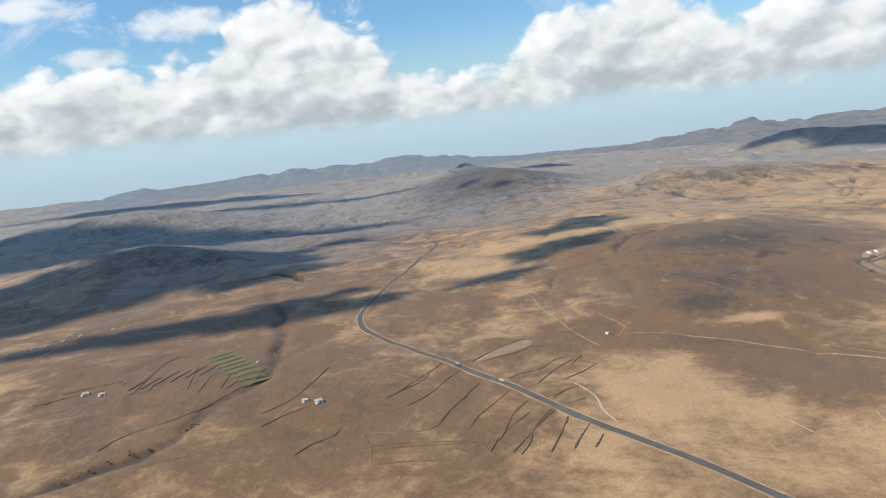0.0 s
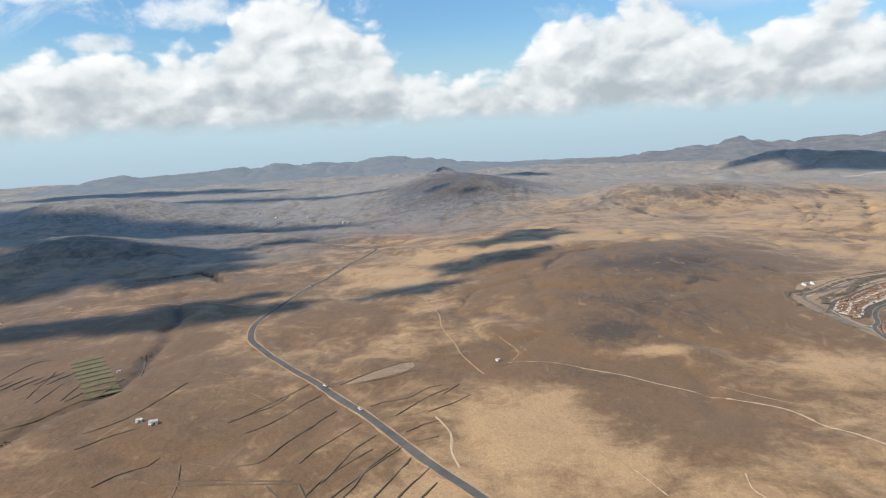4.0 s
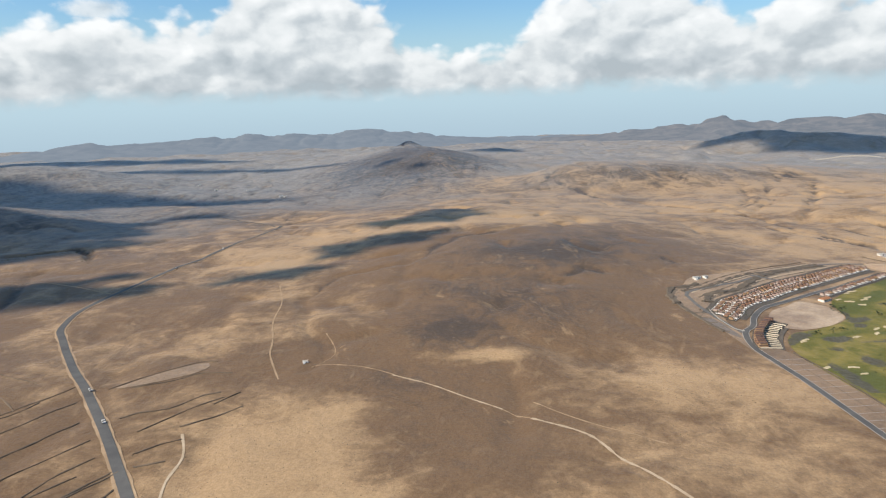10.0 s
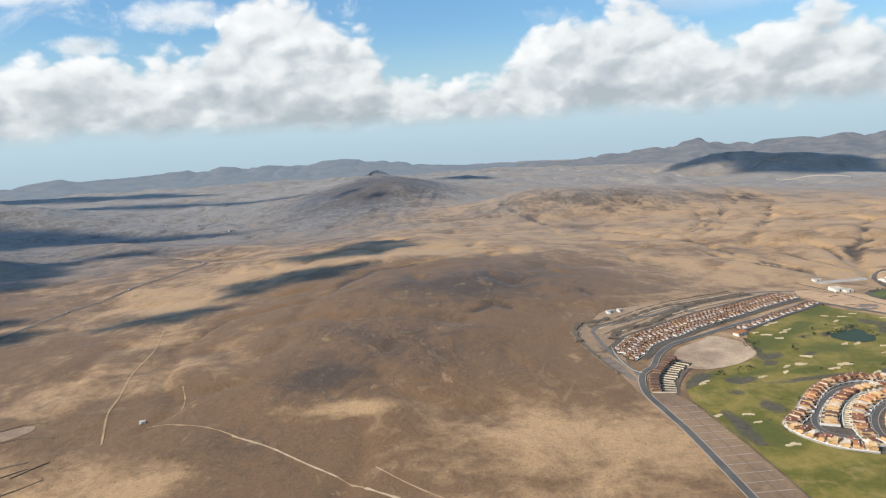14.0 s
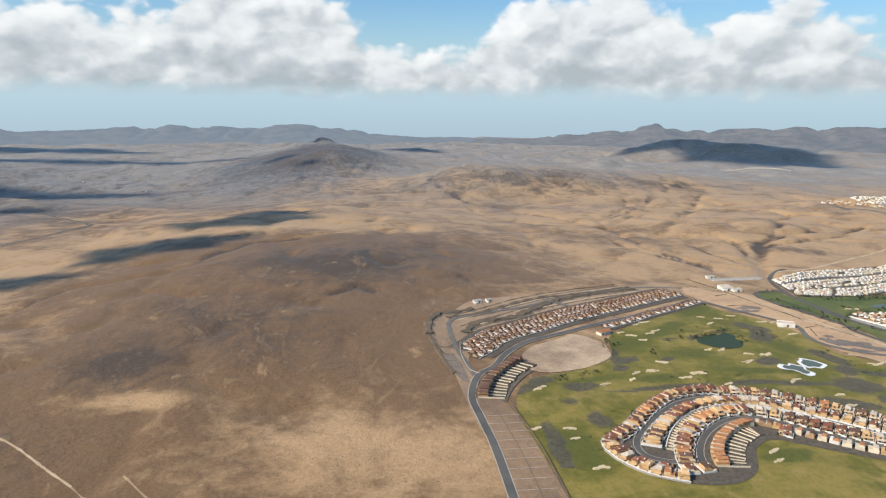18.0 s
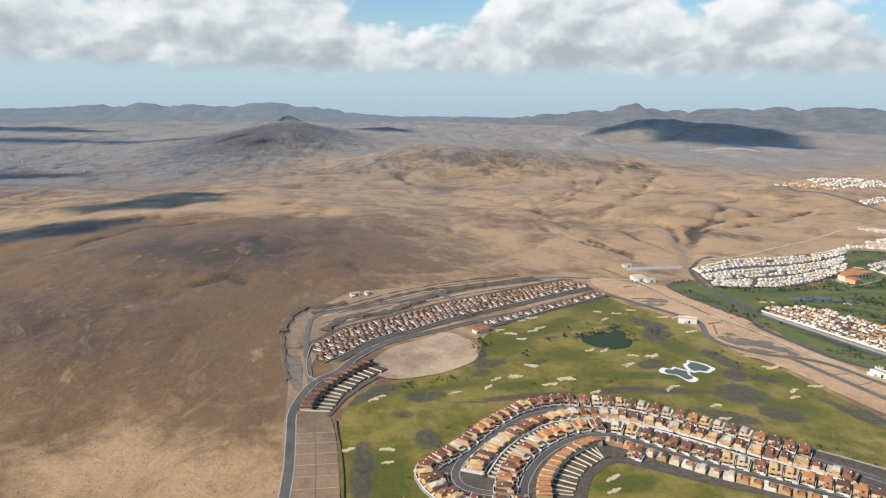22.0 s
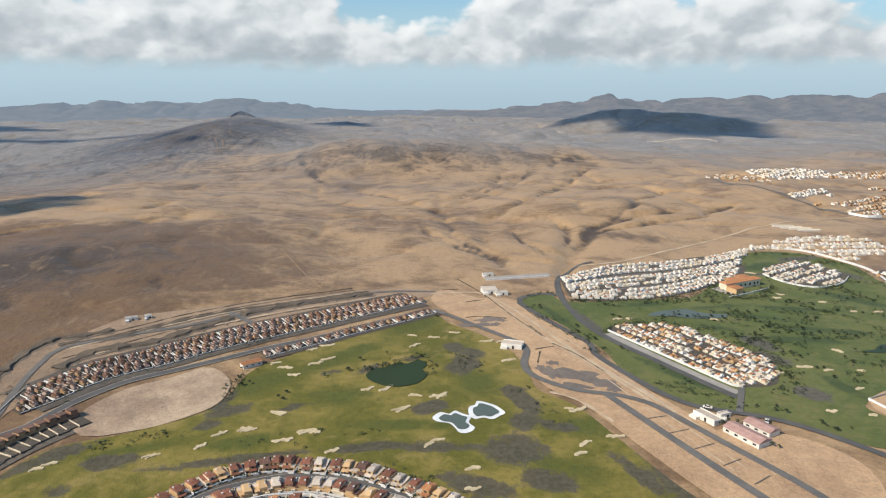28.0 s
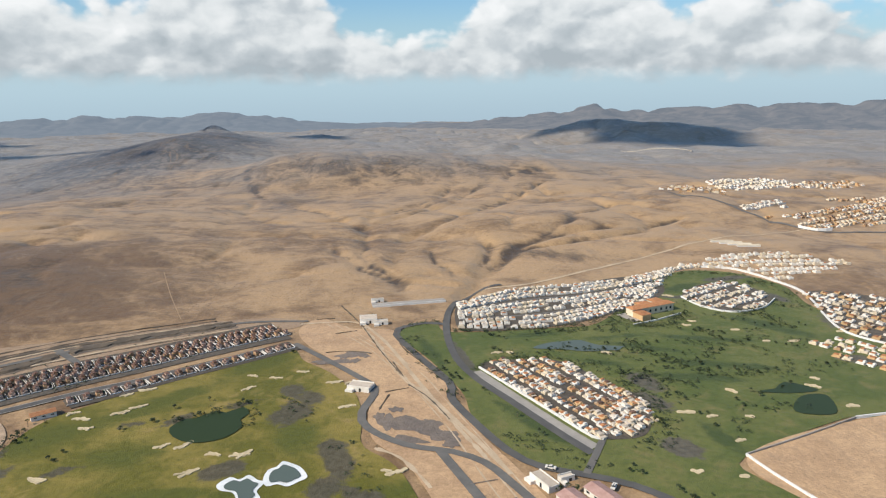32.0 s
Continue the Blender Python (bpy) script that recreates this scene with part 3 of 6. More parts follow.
    # dark lava soil, with soft cloud shade of the brown hill painted in
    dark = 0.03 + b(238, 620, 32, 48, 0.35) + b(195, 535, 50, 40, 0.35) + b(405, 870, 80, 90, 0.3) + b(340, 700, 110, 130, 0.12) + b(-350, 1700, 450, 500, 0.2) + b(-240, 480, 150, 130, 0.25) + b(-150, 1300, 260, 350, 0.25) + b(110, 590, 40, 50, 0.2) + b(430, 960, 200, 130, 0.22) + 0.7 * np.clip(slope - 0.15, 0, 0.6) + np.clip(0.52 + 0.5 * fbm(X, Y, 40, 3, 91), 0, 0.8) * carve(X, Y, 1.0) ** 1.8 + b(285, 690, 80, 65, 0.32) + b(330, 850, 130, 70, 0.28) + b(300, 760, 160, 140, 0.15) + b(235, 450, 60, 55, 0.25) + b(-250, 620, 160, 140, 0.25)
    # whaleback's shaded front painted dark; massif lightened to suggest haze
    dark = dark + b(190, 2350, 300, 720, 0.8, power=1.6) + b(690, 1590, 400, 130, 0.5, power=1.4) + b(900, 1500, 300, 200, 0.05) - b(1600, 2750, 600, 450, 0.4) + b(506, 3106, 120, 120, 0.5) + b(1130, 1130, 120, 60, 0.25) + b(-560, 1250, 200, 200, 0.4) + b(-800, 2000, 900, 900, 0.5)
    dark = dark + b(230, 640, 75, 110, 0.06, power=1.4) + b(325, 842, 40, 22, 0.2) + b(895, 960, 70, 35, 0.45) + b(840, 985, 40, 45, 0.4) + b(930, 1115, 60, 30, 0.3) + b(-70, 440, 110, 100, 0.22) + b(235, 480, 50, 80, 0.1) + b(329, 849, 70, 40, 0.25) + b(232, 630, 30, 28, 0.4) + b(330, 680, 120, 90, 0.03) - b(266, 581, 26, 7, 0.4) - 0.06 * np.clip((Y - 900) / 200, 0, 1)
    # grey grows with distance: haze put into the soil colour
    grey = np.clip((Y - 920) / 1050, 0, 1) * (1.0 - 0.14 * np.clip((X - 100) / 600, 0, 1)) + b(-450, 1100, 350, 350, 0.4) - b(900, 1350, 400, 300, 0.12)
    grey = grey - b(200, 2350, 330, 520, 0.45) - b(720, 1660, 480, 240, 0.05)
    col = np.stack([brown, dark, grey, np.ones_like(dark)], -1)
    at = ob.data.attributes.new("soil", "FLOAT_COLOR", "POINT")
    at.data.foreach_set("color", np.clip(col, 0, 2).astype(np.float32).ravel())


make_ground()


def range_mesh(name, centre, profile, near, crest, far, base, mat, label, rough=1.0):
    """A distant range: its crest follows a profile of bearing and height, with spurs and gullies on its slopes."""
    a = np.radians(np.linspace(profile[0][0], profile[-1][0], 420))
    r = np.concatenate([np.linspace(near, crest, 26), np.linspace(crest, far, 6)[1:]])
    A, R = np.meshgrid(a, r, indexing="ij")
    tops = np.interp(np.degrees(A), [p[0] for p in profile], [p[1] for p in profile])
    rise = np.clip((R - near) / (crest - near), 0, 1)
    shape = np.where(R <= crest, rise ** 1.5, 1 - (R - crest) / (far - crest) * 0.8)
    X, Y = centre[0] + R * np.sin(A), centre[1] + R * np.cos(A)
    n = fbm(X, Y, 160, 5, 3)
    spur = np.abs(vnoise(X + 40 * n, Y * 0.4, 120, 12))
    Z = base + (tops - base) * shape * (0.80 + 0.45 * np.minimum(spur, 0.5)) + 0.6 * rough * (7 * n * shape + 3.5 * fbm(X, Y * 3, 60, 3, 8) * shape)
    return tagged(grid_mesh(name, X, Y, Z, mat), label, "mountain range", kind="structure")


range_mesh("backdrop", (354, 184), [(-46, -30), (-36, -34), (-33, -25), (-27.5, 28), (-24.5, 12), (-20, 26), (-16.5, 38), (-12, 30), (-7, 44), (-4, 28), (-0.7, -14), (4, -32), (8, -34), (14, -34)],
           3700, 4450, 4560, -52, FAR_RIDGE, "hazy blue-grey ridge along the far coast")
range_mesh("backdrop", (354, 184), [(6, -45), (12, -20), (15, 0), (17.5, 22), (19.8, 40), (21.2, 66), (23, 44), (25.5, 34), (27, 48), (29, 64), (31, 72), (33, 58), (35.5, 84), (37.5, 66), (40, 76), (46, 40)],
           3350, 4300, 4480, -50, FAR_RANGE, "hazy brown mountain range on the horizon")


# ---------------------------------------------------------------- strips and patches on the land
def smooth_line(pts, step=6.0, closed=False):
    """Points along a smooth curve through the given ones."""
    p = [Vector(q) for q in pts]
    n = len(p)
    out = []
    for i in range(n if closed else n - 1):
        a, b, c, d = (p[(i + o) % n] if closed else p[min(max(i + o, 0), n - 1)] for o in (-1, 0, 1, 2))
        m = max(1, int((c - b).length / step))
        for s in range(m):
            t = s / m
            out.append(0.5 * (2 * b + (c - a) * t + (2 * a - 5 * b + 4 * c - d) * t * t + (3 * b - a - 3 * c + d) * t ** 3))
    if not closed:
        out.append(p[-1])
    return out


def strip(name, pts, width, mat, lift=0.3, label="", category="", kind="", group="", crown=0.0, parent=None, wobble=0.0, step=6.0):
    """A draped band of the given width; with a crown it is a raised bank or wall of that height."""
    line = smooth_line(pts, step)
    verts, faces = [], []
    prof = [(-0.5, 0), (0.5, 0)] if not crown else [(-0.5, -0.3), (-0.3, crown), (0.3, crown), (0.5, -0.3)]
    k = len(prof)
    for i, q in enumerate(line):
        d = (line[min(i + 1, len(line) - 1)] - line[max(i - 1, 0)]).normalized()
        nrm = Vector((d.y, -d.x))
        w = width * (1 + wobble * math.sin(i * 1.7) * math.sin(i * 0.53 + 1))
        for u, h in prof:
            c = q + nrm * (u * w)
            verts.append((c.x, c.y, ground(c.x, c.y) + lift + (h * (0.75 + 0.35 * math.sin(i * 0.9) * math.sin(i * 0.37 + u)) if crown and h > 0 else h)))
        if i:
            for s in range(k - 1):
                a = (i - 1) * k + s
                faces.append((a, a + 1, a + k + 1, a + k))
    ob = mesh_object(name, verts, faces, mat, parent, smooth=not crown)
    return tagged(ob, label, category, group, kind)


def wall_line(name, pts, thick, high, mat, label="", category="", kind="", parent=None):
    line = smooth_line(pts, 6.0)
    verts, faces = [], []
    for i, q in enumerate(line):
        d = (line[min(i + 1, len(line) - 1)] - line[max(i - 1, 0)]).normalized()
        nrm = Vector((d.y, -d.x)) * thick / 2
        g = ground(q.x, q.y)
        for s, h in ((1, -0.5), (1, high), (-1, high), (-1, -0.5)):
            verts.append((q.x + nrm.x * s, q.y + nrm.y * s, g + h))
        if i:
            a = (i - 1) * 4
            faces += [(a + s, a + s + 4, a + s + 5, a + s + 1) for s in range(3)]
    e = len(verts) - 4
    faces += [(0, 1, 2, 3), (e + 3, e + 2, e + 1, e)]
    return tagged(mesh_object(name, verts, faces, mat, parent), label, category, kind=kind)


def patch(name, outline, mat, lift=0.25, label="", category="", kind="", group="", level=None, smooth=True, parent=None, cell=10.0, fine=4.0):
    """A draped area inside a closed outline; with level it is flat, like water."""
    from mathutils.geometry import delaunay_2d_cdt
    ring = smooth_line(outline, fine, True) if smooth else [Vector(q) for q in outline]
    xs, ys = [q.x for q in ring], [q.y for q in ring]
    inner = []
    if level is None:
        for x in np.arange(min(xs) + cell / 2, max(xs), cell):
            for y in np.arange(min(ys) + cell / 2, max(ys), cell):
                inside = False
                for a, b in zip(ring, ring[1:] + ring[:1]):
                    if (a.y > y) != (b.y > y) and x < (b.x - a.x) * (y - a.y) / (b.y - a.y) + a.x:
                        inside = not inside
                if inside:
                    inner.append(Vector((x, y)))
    n = len(ring)
    co, _, tri, *_ = delaunay_2d_cdt(ring + inner, [(i, (i + 1) % n) for i in range(n)], [], 1, 1e-4)
    verts = [(q.x, q.y, (ground(q.x, q.y) + lift) if level is None else level) for q in co]
    ob = mesh_object(name, verts, [tuple(t) for t in tri], mat, parent, smooth=True)
    return tagged(ob, label, category, group, kind)


def inset(pts, f):
    cx, cy = sum(p[0] for p in pts) / len(pts), sum(p[1] for p in pts) / len(pts)
    return [(cx + (x - cx) * f, cy + (y - cy) * f) for x, y in pts]


def blob(x, y, rx, ry, rng, lobes=5, turn=0.0):
    """Outline of an irregular lobed spot."""
    ph = rng.uniform(0, 6.28)
    out = []
    for i in range(22):
        a = i / 22 * 2 * math.pi
        r = 1 + 0.20 * math.sin(lobes * a + ph) + 0.14 * math.sin((lobes + 2) * a + 2 * ph)
        u, v = rx * r * math.cos(a), ry * r * math.sin(a)
        out.append((x + u * math.cos(turn) - v * math.sin(turn), y + u * math.sin(turn) + v * math.cos(turn)))
    return out


# roads and tracks
HIGHWAY = [(-160, 1330), (-97, 1275), (-12, 1186), (-37, 1020), (-72, 885), (-90, 785), (-97, 735), (-89, 685), (-71, 652), (-29, 585), (2, 541), (37, 487), (68, 437), (89, 402), (121, 350), (160, 290)]
strip("road_verge", HIGHWAY, 8.4, VERGE, 0.25, "pale gravel verges of the highway", "road verge", "structure", wobble=0.15)
strip("road", HIGHWAY, 5.6, TARMAC, 0.45, "grey asphalt two-lane highway across the desert", "road", "structure")
strip("dirt_track", [(141, 574), (175, 566), (202, 549), (222, 534), (277, 487)], 1.0, VERGE, 0.25, "faint dirt track worn into the brown soil", "dirt track", "structure", wobble=0.8, step=3.0)
strip("dirt_track", [(195, 553), (222, 534), (250, 510), (262, 500)], 1.1, TRACK, 0.30, "pale dirt track worn into the brown soil", "dirt track", "structure", wobble=0.7, step=3.0)
strip("dirt_track", [(277, 487), (302, 466), (314, 438), (333, 400), (350, 360)], 1.6, TRACK, 0.30, "pale dirt track worn into the brown soil", "dirt track", "structure", wobble=0.5, step=3.0)
strip("dirt_track", [(140, 634), (149, 611), (152, 592), (146, 580), (139, 572)], 0.7, VERGE, 0.3, "pale wash of a dry stream bed", "dirt track", "structure", wobble=0.8, step=3.0)
strip("dirt_track", [(189, 393), (194, 379), (198, 366)], 0.7, TRACK, 0.25, "short pale wash in the sand", "dirt track", "structure", wobble=0.6, step=3.0)
strip("dirt_track", [(243, 382), (240, 367), (243, 357), (245, 342)], 0.7, TRACK, 0.25, "short pale wash in the brown soil", "dirt track", "structure", wobble=0.6, step=3.0)
strip("dirt_track", [(73, 783), (88, 720), (91, 673), (102, 620), (106, 594), (121, 551)], 1.3, VERGE, 0.25, "faint straight dirt track over the hill", "dirt track", "structure", wobble=0.35)
strip("dirt_track", [(281, 508), (311, 475), (342, 450)], 1.0, VERGE, 0.2, "faint dirt track", "dirt track", "structure", wobble=0.35)
strip("dirt_track", [(84, 478), (93, 453), (93, 429), (97, 409)], 1.4, TRACK, 0.2, "short pale dirt track beside the highway", "dirt track", "structure", wobble=0.35)
ESTATE = [(452, 440), (450, 516), (447, 551), (445, 579), (452, 608), (464, 622), (474, 642), (491, 663), (510, 675), (530, 687), (558, 705), (580, 717), (612, 737), (640, 757)]
strip("pavement", ESTATE, 4.9, PAVING, 0.5, "narrow pale kerbs of the estate road", "pavement", "structure")
strip("road", ESTATE, 3.9, TARMAC, 0.55, "grey estate road curving between house rows", "road", "structure")

# golf courses
GOLF_A = [(478, 420), (474, 488), (468, 545), (471, 581), (484, 603), (510, 613), (541, 633), (552, 672), (567, 690), (600, 720), (628, 739), (654, 757), (664, 738), (680, 719), (694, 690), (697, 660), (698, 640), (712, 620), (723, 583), (732, 552), (745, 520), (760, 470), (740, 420), (600, 400)]
LAVA_SPOTS = [(510, 590, 14, 7, 0.3), (664, 672, 14, 11, 0.8), (672, 690, 8, 10, 0.2), (645, 627, 9, 8, 0.0), (676, 583, 16, 15, 0.2), (614, 592, 26, 5, 0.1), (640, 590, 24, 5, -0.1), (698, 603, 12, 5, -0.6), (690, 622, 5, 10, 0.2), (509, 546, 8, 12, 0.1), (497, 570, 7, 6, 0.2), (655, 560, 20, 8, -0.5),
              (580, 632, 12, 4, 0.5), (490, 597, 20, 4, 0.7), (545, 640, 5, 14, -0.3), (720, 560, 5, 22, 0.3), (685, 560, 14, 10, -0.4), (560, 690, 5, 16, -0.7), (685, 640, 7, 9, 0.0)]
LAVA_SPOTS += [(480, 592, 22, 5, 0.9), (735, 545, 8, 40, 0.25), (650, 545, 24, 10, -0.4), (480, 520, 6, 30, 0.0), (560, 587, 40, 4, 0.15), (662, 700, 8, 9, 0.2), (666, 676, 10, 12, 0.2), (641, 624, 9, 7, 0.2), (688, 628, 7, 16, 0.3), (684, 608, 9, 9, 0.0), (697, 602, 8, 6, 0.4), (550, 629, 14, 6, 0.6), (594, 669, 8, 4, 0.3), (614, 672, 12, 4, 0.7), (640, 686, 12, 4, 0.5), (543, 617, 9, 5, 0.4)]
LUSH_SPOTS = [(560, 660, 22, 16, 0.6), (600, 690, 50, 10, 0.7), (640, 735, 30, 10, 0.7), (600, 640, 20, 12, 0.3), (520, 600, 30, 6, 0.3), (560, 600, 20, 8, 0.1), (670, 650, 14, 18, 0.0), (690, 570, 24, 10, -0.6), (585, 505, 20, 8, 0.2), (490, 515, 14, 24, 0.1), (630, 610, 34, 6, -0.1), (712, 600, 12, 14, 0.2)]


def spread_spots(ob, lava_spots, lush_spots):
    """Soft masks on a turf sheet for lava gravel and lush grass."""
    co = np.empty(len(ob.data.vertices) * 3)
    ob.data.vertices.foreach_get("co", co)
    x, y = co[0::3], co[1::3]
    masks = []
    for spots in (lava_spots, lush_spots):
        m = np.zeros_like(x)
        for cx, cy, rx, ry, turn in spots:
            m = np.maximum(m, bump(x, y, cx, cy, rx * 1.15, ry * 1.15, 1.0, math.degrees(turn), 1.3))
        masks.append(m)
    col = np.stack([*masks, np.zeros_like(x), np.ones_like(x)], -1)
    ob.data.attributes.new("soil", "FLOAT_COLOR", "POINT").data.foreach_set("color", col.astype(np.float32).ravel())


spread_spots(patch("golf_course", GOLF_A, FAIRWAY, 0.3, "olive-green dry golf course with dark lava gravel patches", "golf course", "structure", cell=4.0), LAVA_SPOTS, LUSH_SPOTS)
GOLF_B = [(718, 778), (742, 797), (751, 776), (822, 776), (846, 782), (886, 829), (930, 885), (977, 893), (1007, 848), (1000, 788), (1040, 740), (1060, 700), (990, 640), (932, 637), (915, 639), (852, 612), (850, 595), (862, 575), (830, 570), (809, 588), (790, 606), (769, 616), (760, 628), (748, 660), (746, 688), (734, 730)]
spread_spots(patch("golf_course", GOLF_B, GREEN, 0.3, "deep green watered golf course with tree-lined fairways", "golf course", "structure", cell=4.0),
             [(840, 690, 9, 16, 0.2), (836, 665, 7, 14, 0.3), (1000, 770, 12, 30, -0.4), (975, 870, 25, 7, 0.1), (830, 622, 9, 12, 0.4), (985, 820, 8, 18, 0.3), (752, 735, 4, 40, 0.15), (770, 605, 20, 4, -0.5), (970, 700, 20, 8, -0.6), (930, 825, 30, 5, -0.3)],
             [(800, 765, 26, 5, 0.1), (860, 735, 30, 5, -0.5), (890, 705, 34, 6, -0.3), (735, 745, 5, 30, 0.2), (775, 650, 6, 34, 0.5), (950, 760, 8, 34, 0.6), (930, 850, 24, 10, 0.5), (870, 690, 30, 6, -0.3), (850, 755, 30, 5, 0.1), (900, 745, 36, 5, -0.3), (830, 715, 16, 5, -0.4), (850, 630, 6, 20, 0.2)])

# sealed and graded ground of the estates
patch("graded_ground", [(445, 540), (438, 612), (431, 646), (426, 678), (427, 699), (434, 716), (445, 723), (460, 748), (477, 757), (521, 774), (569, 795), (617, 811), (650, 812), (656, 796), (620, 775), (586, 752), (538, 728), (490, 692), (467, 672), (450, 640), (449, 590), (452, 560)], TERRACE, 0.22,
      "graded sandy terrace behind the house rows", "graded ground", "structure")
patch("graded_ground", [(483, 636), (486, 616), (496, 611), (510, 614), (524, 620), (540, 633), (545, 647), (543, 664), (529, 679), (512, 667), (495, 656)], BARE, 0.42, "bare sandy building plot beside the fairway", "building plot", "structure")
patch("graded_ground", [(688, 790), (716, 782), (730, 730), (741, 692), (741, 676), (748, 648), (762, 606), (775, 560), (790, 500), (770, 470), (750, 520), (738, 552), (728, 583), (716, 622), (702, 645), (700, 672), (703, 694), (690, 722), (664, 762), (656, 790), (668, 812)], SAND, 0.24,
      "sandy dry river bed between the golf courses", "river bed", "structure")
patch("graded_ground", [(853, 612), (918, 636), (990, 640), (960, 560), (900, 540), (862, 575)], SAND, 0.42, "bare tan walled plot beside the fairway", "building plot", "structure")
patch("graded_ground", [(765, 590), (795, 585), (812, 560), (800, 530), (775, 548)], SAND, 0.42, "tan gravel yard beside the sheds", "yard", "structure")
for cx, cy, rx, ry, turn in [(722, 655, 13, 7, -0.6), (716, 642, 9, 4, -0.3), (733, 644, 9, 5, -0.8), (709, 660, 5, 7, 0.2), (690, 745, 9, 4, 0.3), (680, 735, 12, 3, 0.0)]:
    patch("dark_ground", blob(cx, cy, rx, ry, random.Random(int(cx)), 4, turn), DUMP, 0.34, "dark spoil heaps on the sandy bed", "spoil ground", "structure", cell=5.0)
patch("dark_ground", [(447, 571), (452, 516), (455, 440), (474, 440), (471, 515), (464, 567), (456, 575)], PLOT, 0.46, "brown levelled plots along the estate road", "building plot", "structure")
patch("dark_ground", [(431, 640), (441, 640), (446, 600), (440, 606)], DUMP, 0.36, "dark levelled plots above the estate road", "building plot", "structure")
for y0 in (446, 455, 464, 473, 482, 491, 500, 509, 518, 527, 536, 545, 554):
    wall_line("plot_wall", [(455 - (y0 - 440) * 0.06, y0), (474 - (y0 - 440) * 0.05, y0 + 1)], 0.32, 0.5, PAVING, "low pale plot boundary wall", "wall")
wall_line("plot_wall", [(465, 442), (462, 510), (456, 566)], 0.32, 0.5, BANK, "dark dividing wall along the levelled plots", "wall")
wall_line("plot_wall", [(475.5, 442), (472.5, 515), (466, 566)], 0.6, 1.0, BANK, "dark rear wall along the levelled plots", "wall")
for y0 in (612, 622, 632, 643, 655):
    strip("earth_bank", [(430 + (655 - y0) * 0.2, y0), (440 + (655 - y0) * 0.05, y0 - 1)], 1.8, EARTH, 0.1, "dark earth bank between levelled plots", "earth bank", crown=0.7)
BANKS = [([(452, 680), (463, 702), (489, 713), (513, 737), (527, 752)], 6.5, 2.4), ([(440, 711), (468, 722), (492, 741), (519, 761), (550, 776), (612, 806)], 3.5, 1.2), ([(426, 678), (427, 700), (435, 718), (450, 724), (462, 731)], 5.0, 2.6),
         ([(532, 757), (569, 781), (615, 800)], 5.5, 2.0), ([(438, 612), (431, 646), (426, 678)], 2.5, 1.6)]
for line, w, h in BANKS:
    strip("earth_bank", line, w * 1.25, BANK, 0.05, "dark earth bank along the graded terrace", "earth bank", crown=h * 0.6, wobble=0.6, step=3.0)
    strip("bank_foot", [(x + 2.2, y - 3.0) for x, y in line], w * 0.7, EARTH, 0.32, "dark stony foot of the earth bank", "earth bank", "structure", wobble=0.7, step=3.0)
strip("road", [(450, 608), (442, 661), (441, 689), (444, 706), (470, 722), (500, 736), (528, 756), (570, 780), (620, 804), (660, 806)], 3.2, ASPHALT, 0.5, "grey unfinished service road", "road", "structure")
strip("road", [(524, 760), (536, 748), (548, 736)], 4.2, ASPHALT, 0.6, "short grey cross road", "road", "structure")
wall_line("parapet_wall", [(446, 662), (445, 640), (448, 616), (453, 611)], 0.45, 0.9, PAVING, "pale parapet wall of the estate corner", "wall")

for dx, dy in ((1, -5), (6, -12), (-4, 9), (-6, 14), (12, -20)):
    strip("earth_bank", [(448 + dx, 698 + dy), (478 + dx, 721 + dy), (512 + dx, 748 + dy), (556 + dx, 775 + dy), (606 + dx, 799 + dy)], 1.3, BANK, 0.05, "thin dark earth bank along the graded terrace", "earth bank", crown=0.5, wobble=0.9, step=3.0)
for dx, dy in ((4, -9), (9, -16), (-2, 6)):
    strip("dirt_track", [(450 + dx, 700 + dy), (480 + dx, 722 + dy), (515 + dx, 748 + dy), (560 + dx, 776 + dy), (610 + dx, 800 + dy)], 1.5, TRACK, 0.34, "pale graded track along the terrace", "dirt track", "structure", wobble=0.5)
for k in range(3):
    strip("dirt_track", [(672 + 6 * k, 800 - 3 * k), (700 + 4 * k, 752), (716 + 6 * k, 712), (727 + 5 * k, 680), (737 + 5 * k, 645), (746 + 6 * k, 605), (758 + 6 * k, 560)], 0.6, TRACK, 0.36 + 0.01 * k, "wheel tracks along the sandy river bed", "dirt track", "structure", wobble=0.9)

for line in [[(680, 839), (694, 797), (706, 750), (717, 712)], [(713, 731), (718, 710)], [(675, 749), (688, 750), (701, 745)], [(708, 692), (720, 696)], [(710, 689), (705, 673)], [(716, 782), (719, 754), (729, 728), (738, 703)], [(679, 780), (692, 785)], [(665, 809), (677, 811)], [(720, 700), (729, 683), (737, 659)]]:
    strip("earth_bank", line, 0.8, BANK, 0.2, "dark ledge of dug earth on the river bed", "earth bank", crown=0.5, wobble=0.8, step=2.0)
for line in [[(704, 761), (713, 725), (726, 688), (738, 656), (749, 621)], [(725, 696), (737, 659), (748, 624)], [(696, 791), (708, 750)], [(703, 637), (713, 628), (721, 612), (724, 604)]]:
    strip("dirt_track", line, 1.6, TRACK, 0.40, "pale strip of bared sand along the river bed", "dirt track", "structure", wobble=0.8, step=3.0)
for x, y in [(692, 735), (724, 651), (733, 645), (713, 672), (717, 658), (705, 666), (728, 657), (735, 636), (686, 742), (697, 742)]:
    patch("dark_ground", blob(x, y, 3.6, 2.6, random.Random(x), 5, x), DUMP, 0.43, "grey spoil on the dug sand", "spoil ground", "structure", cell=4.0)

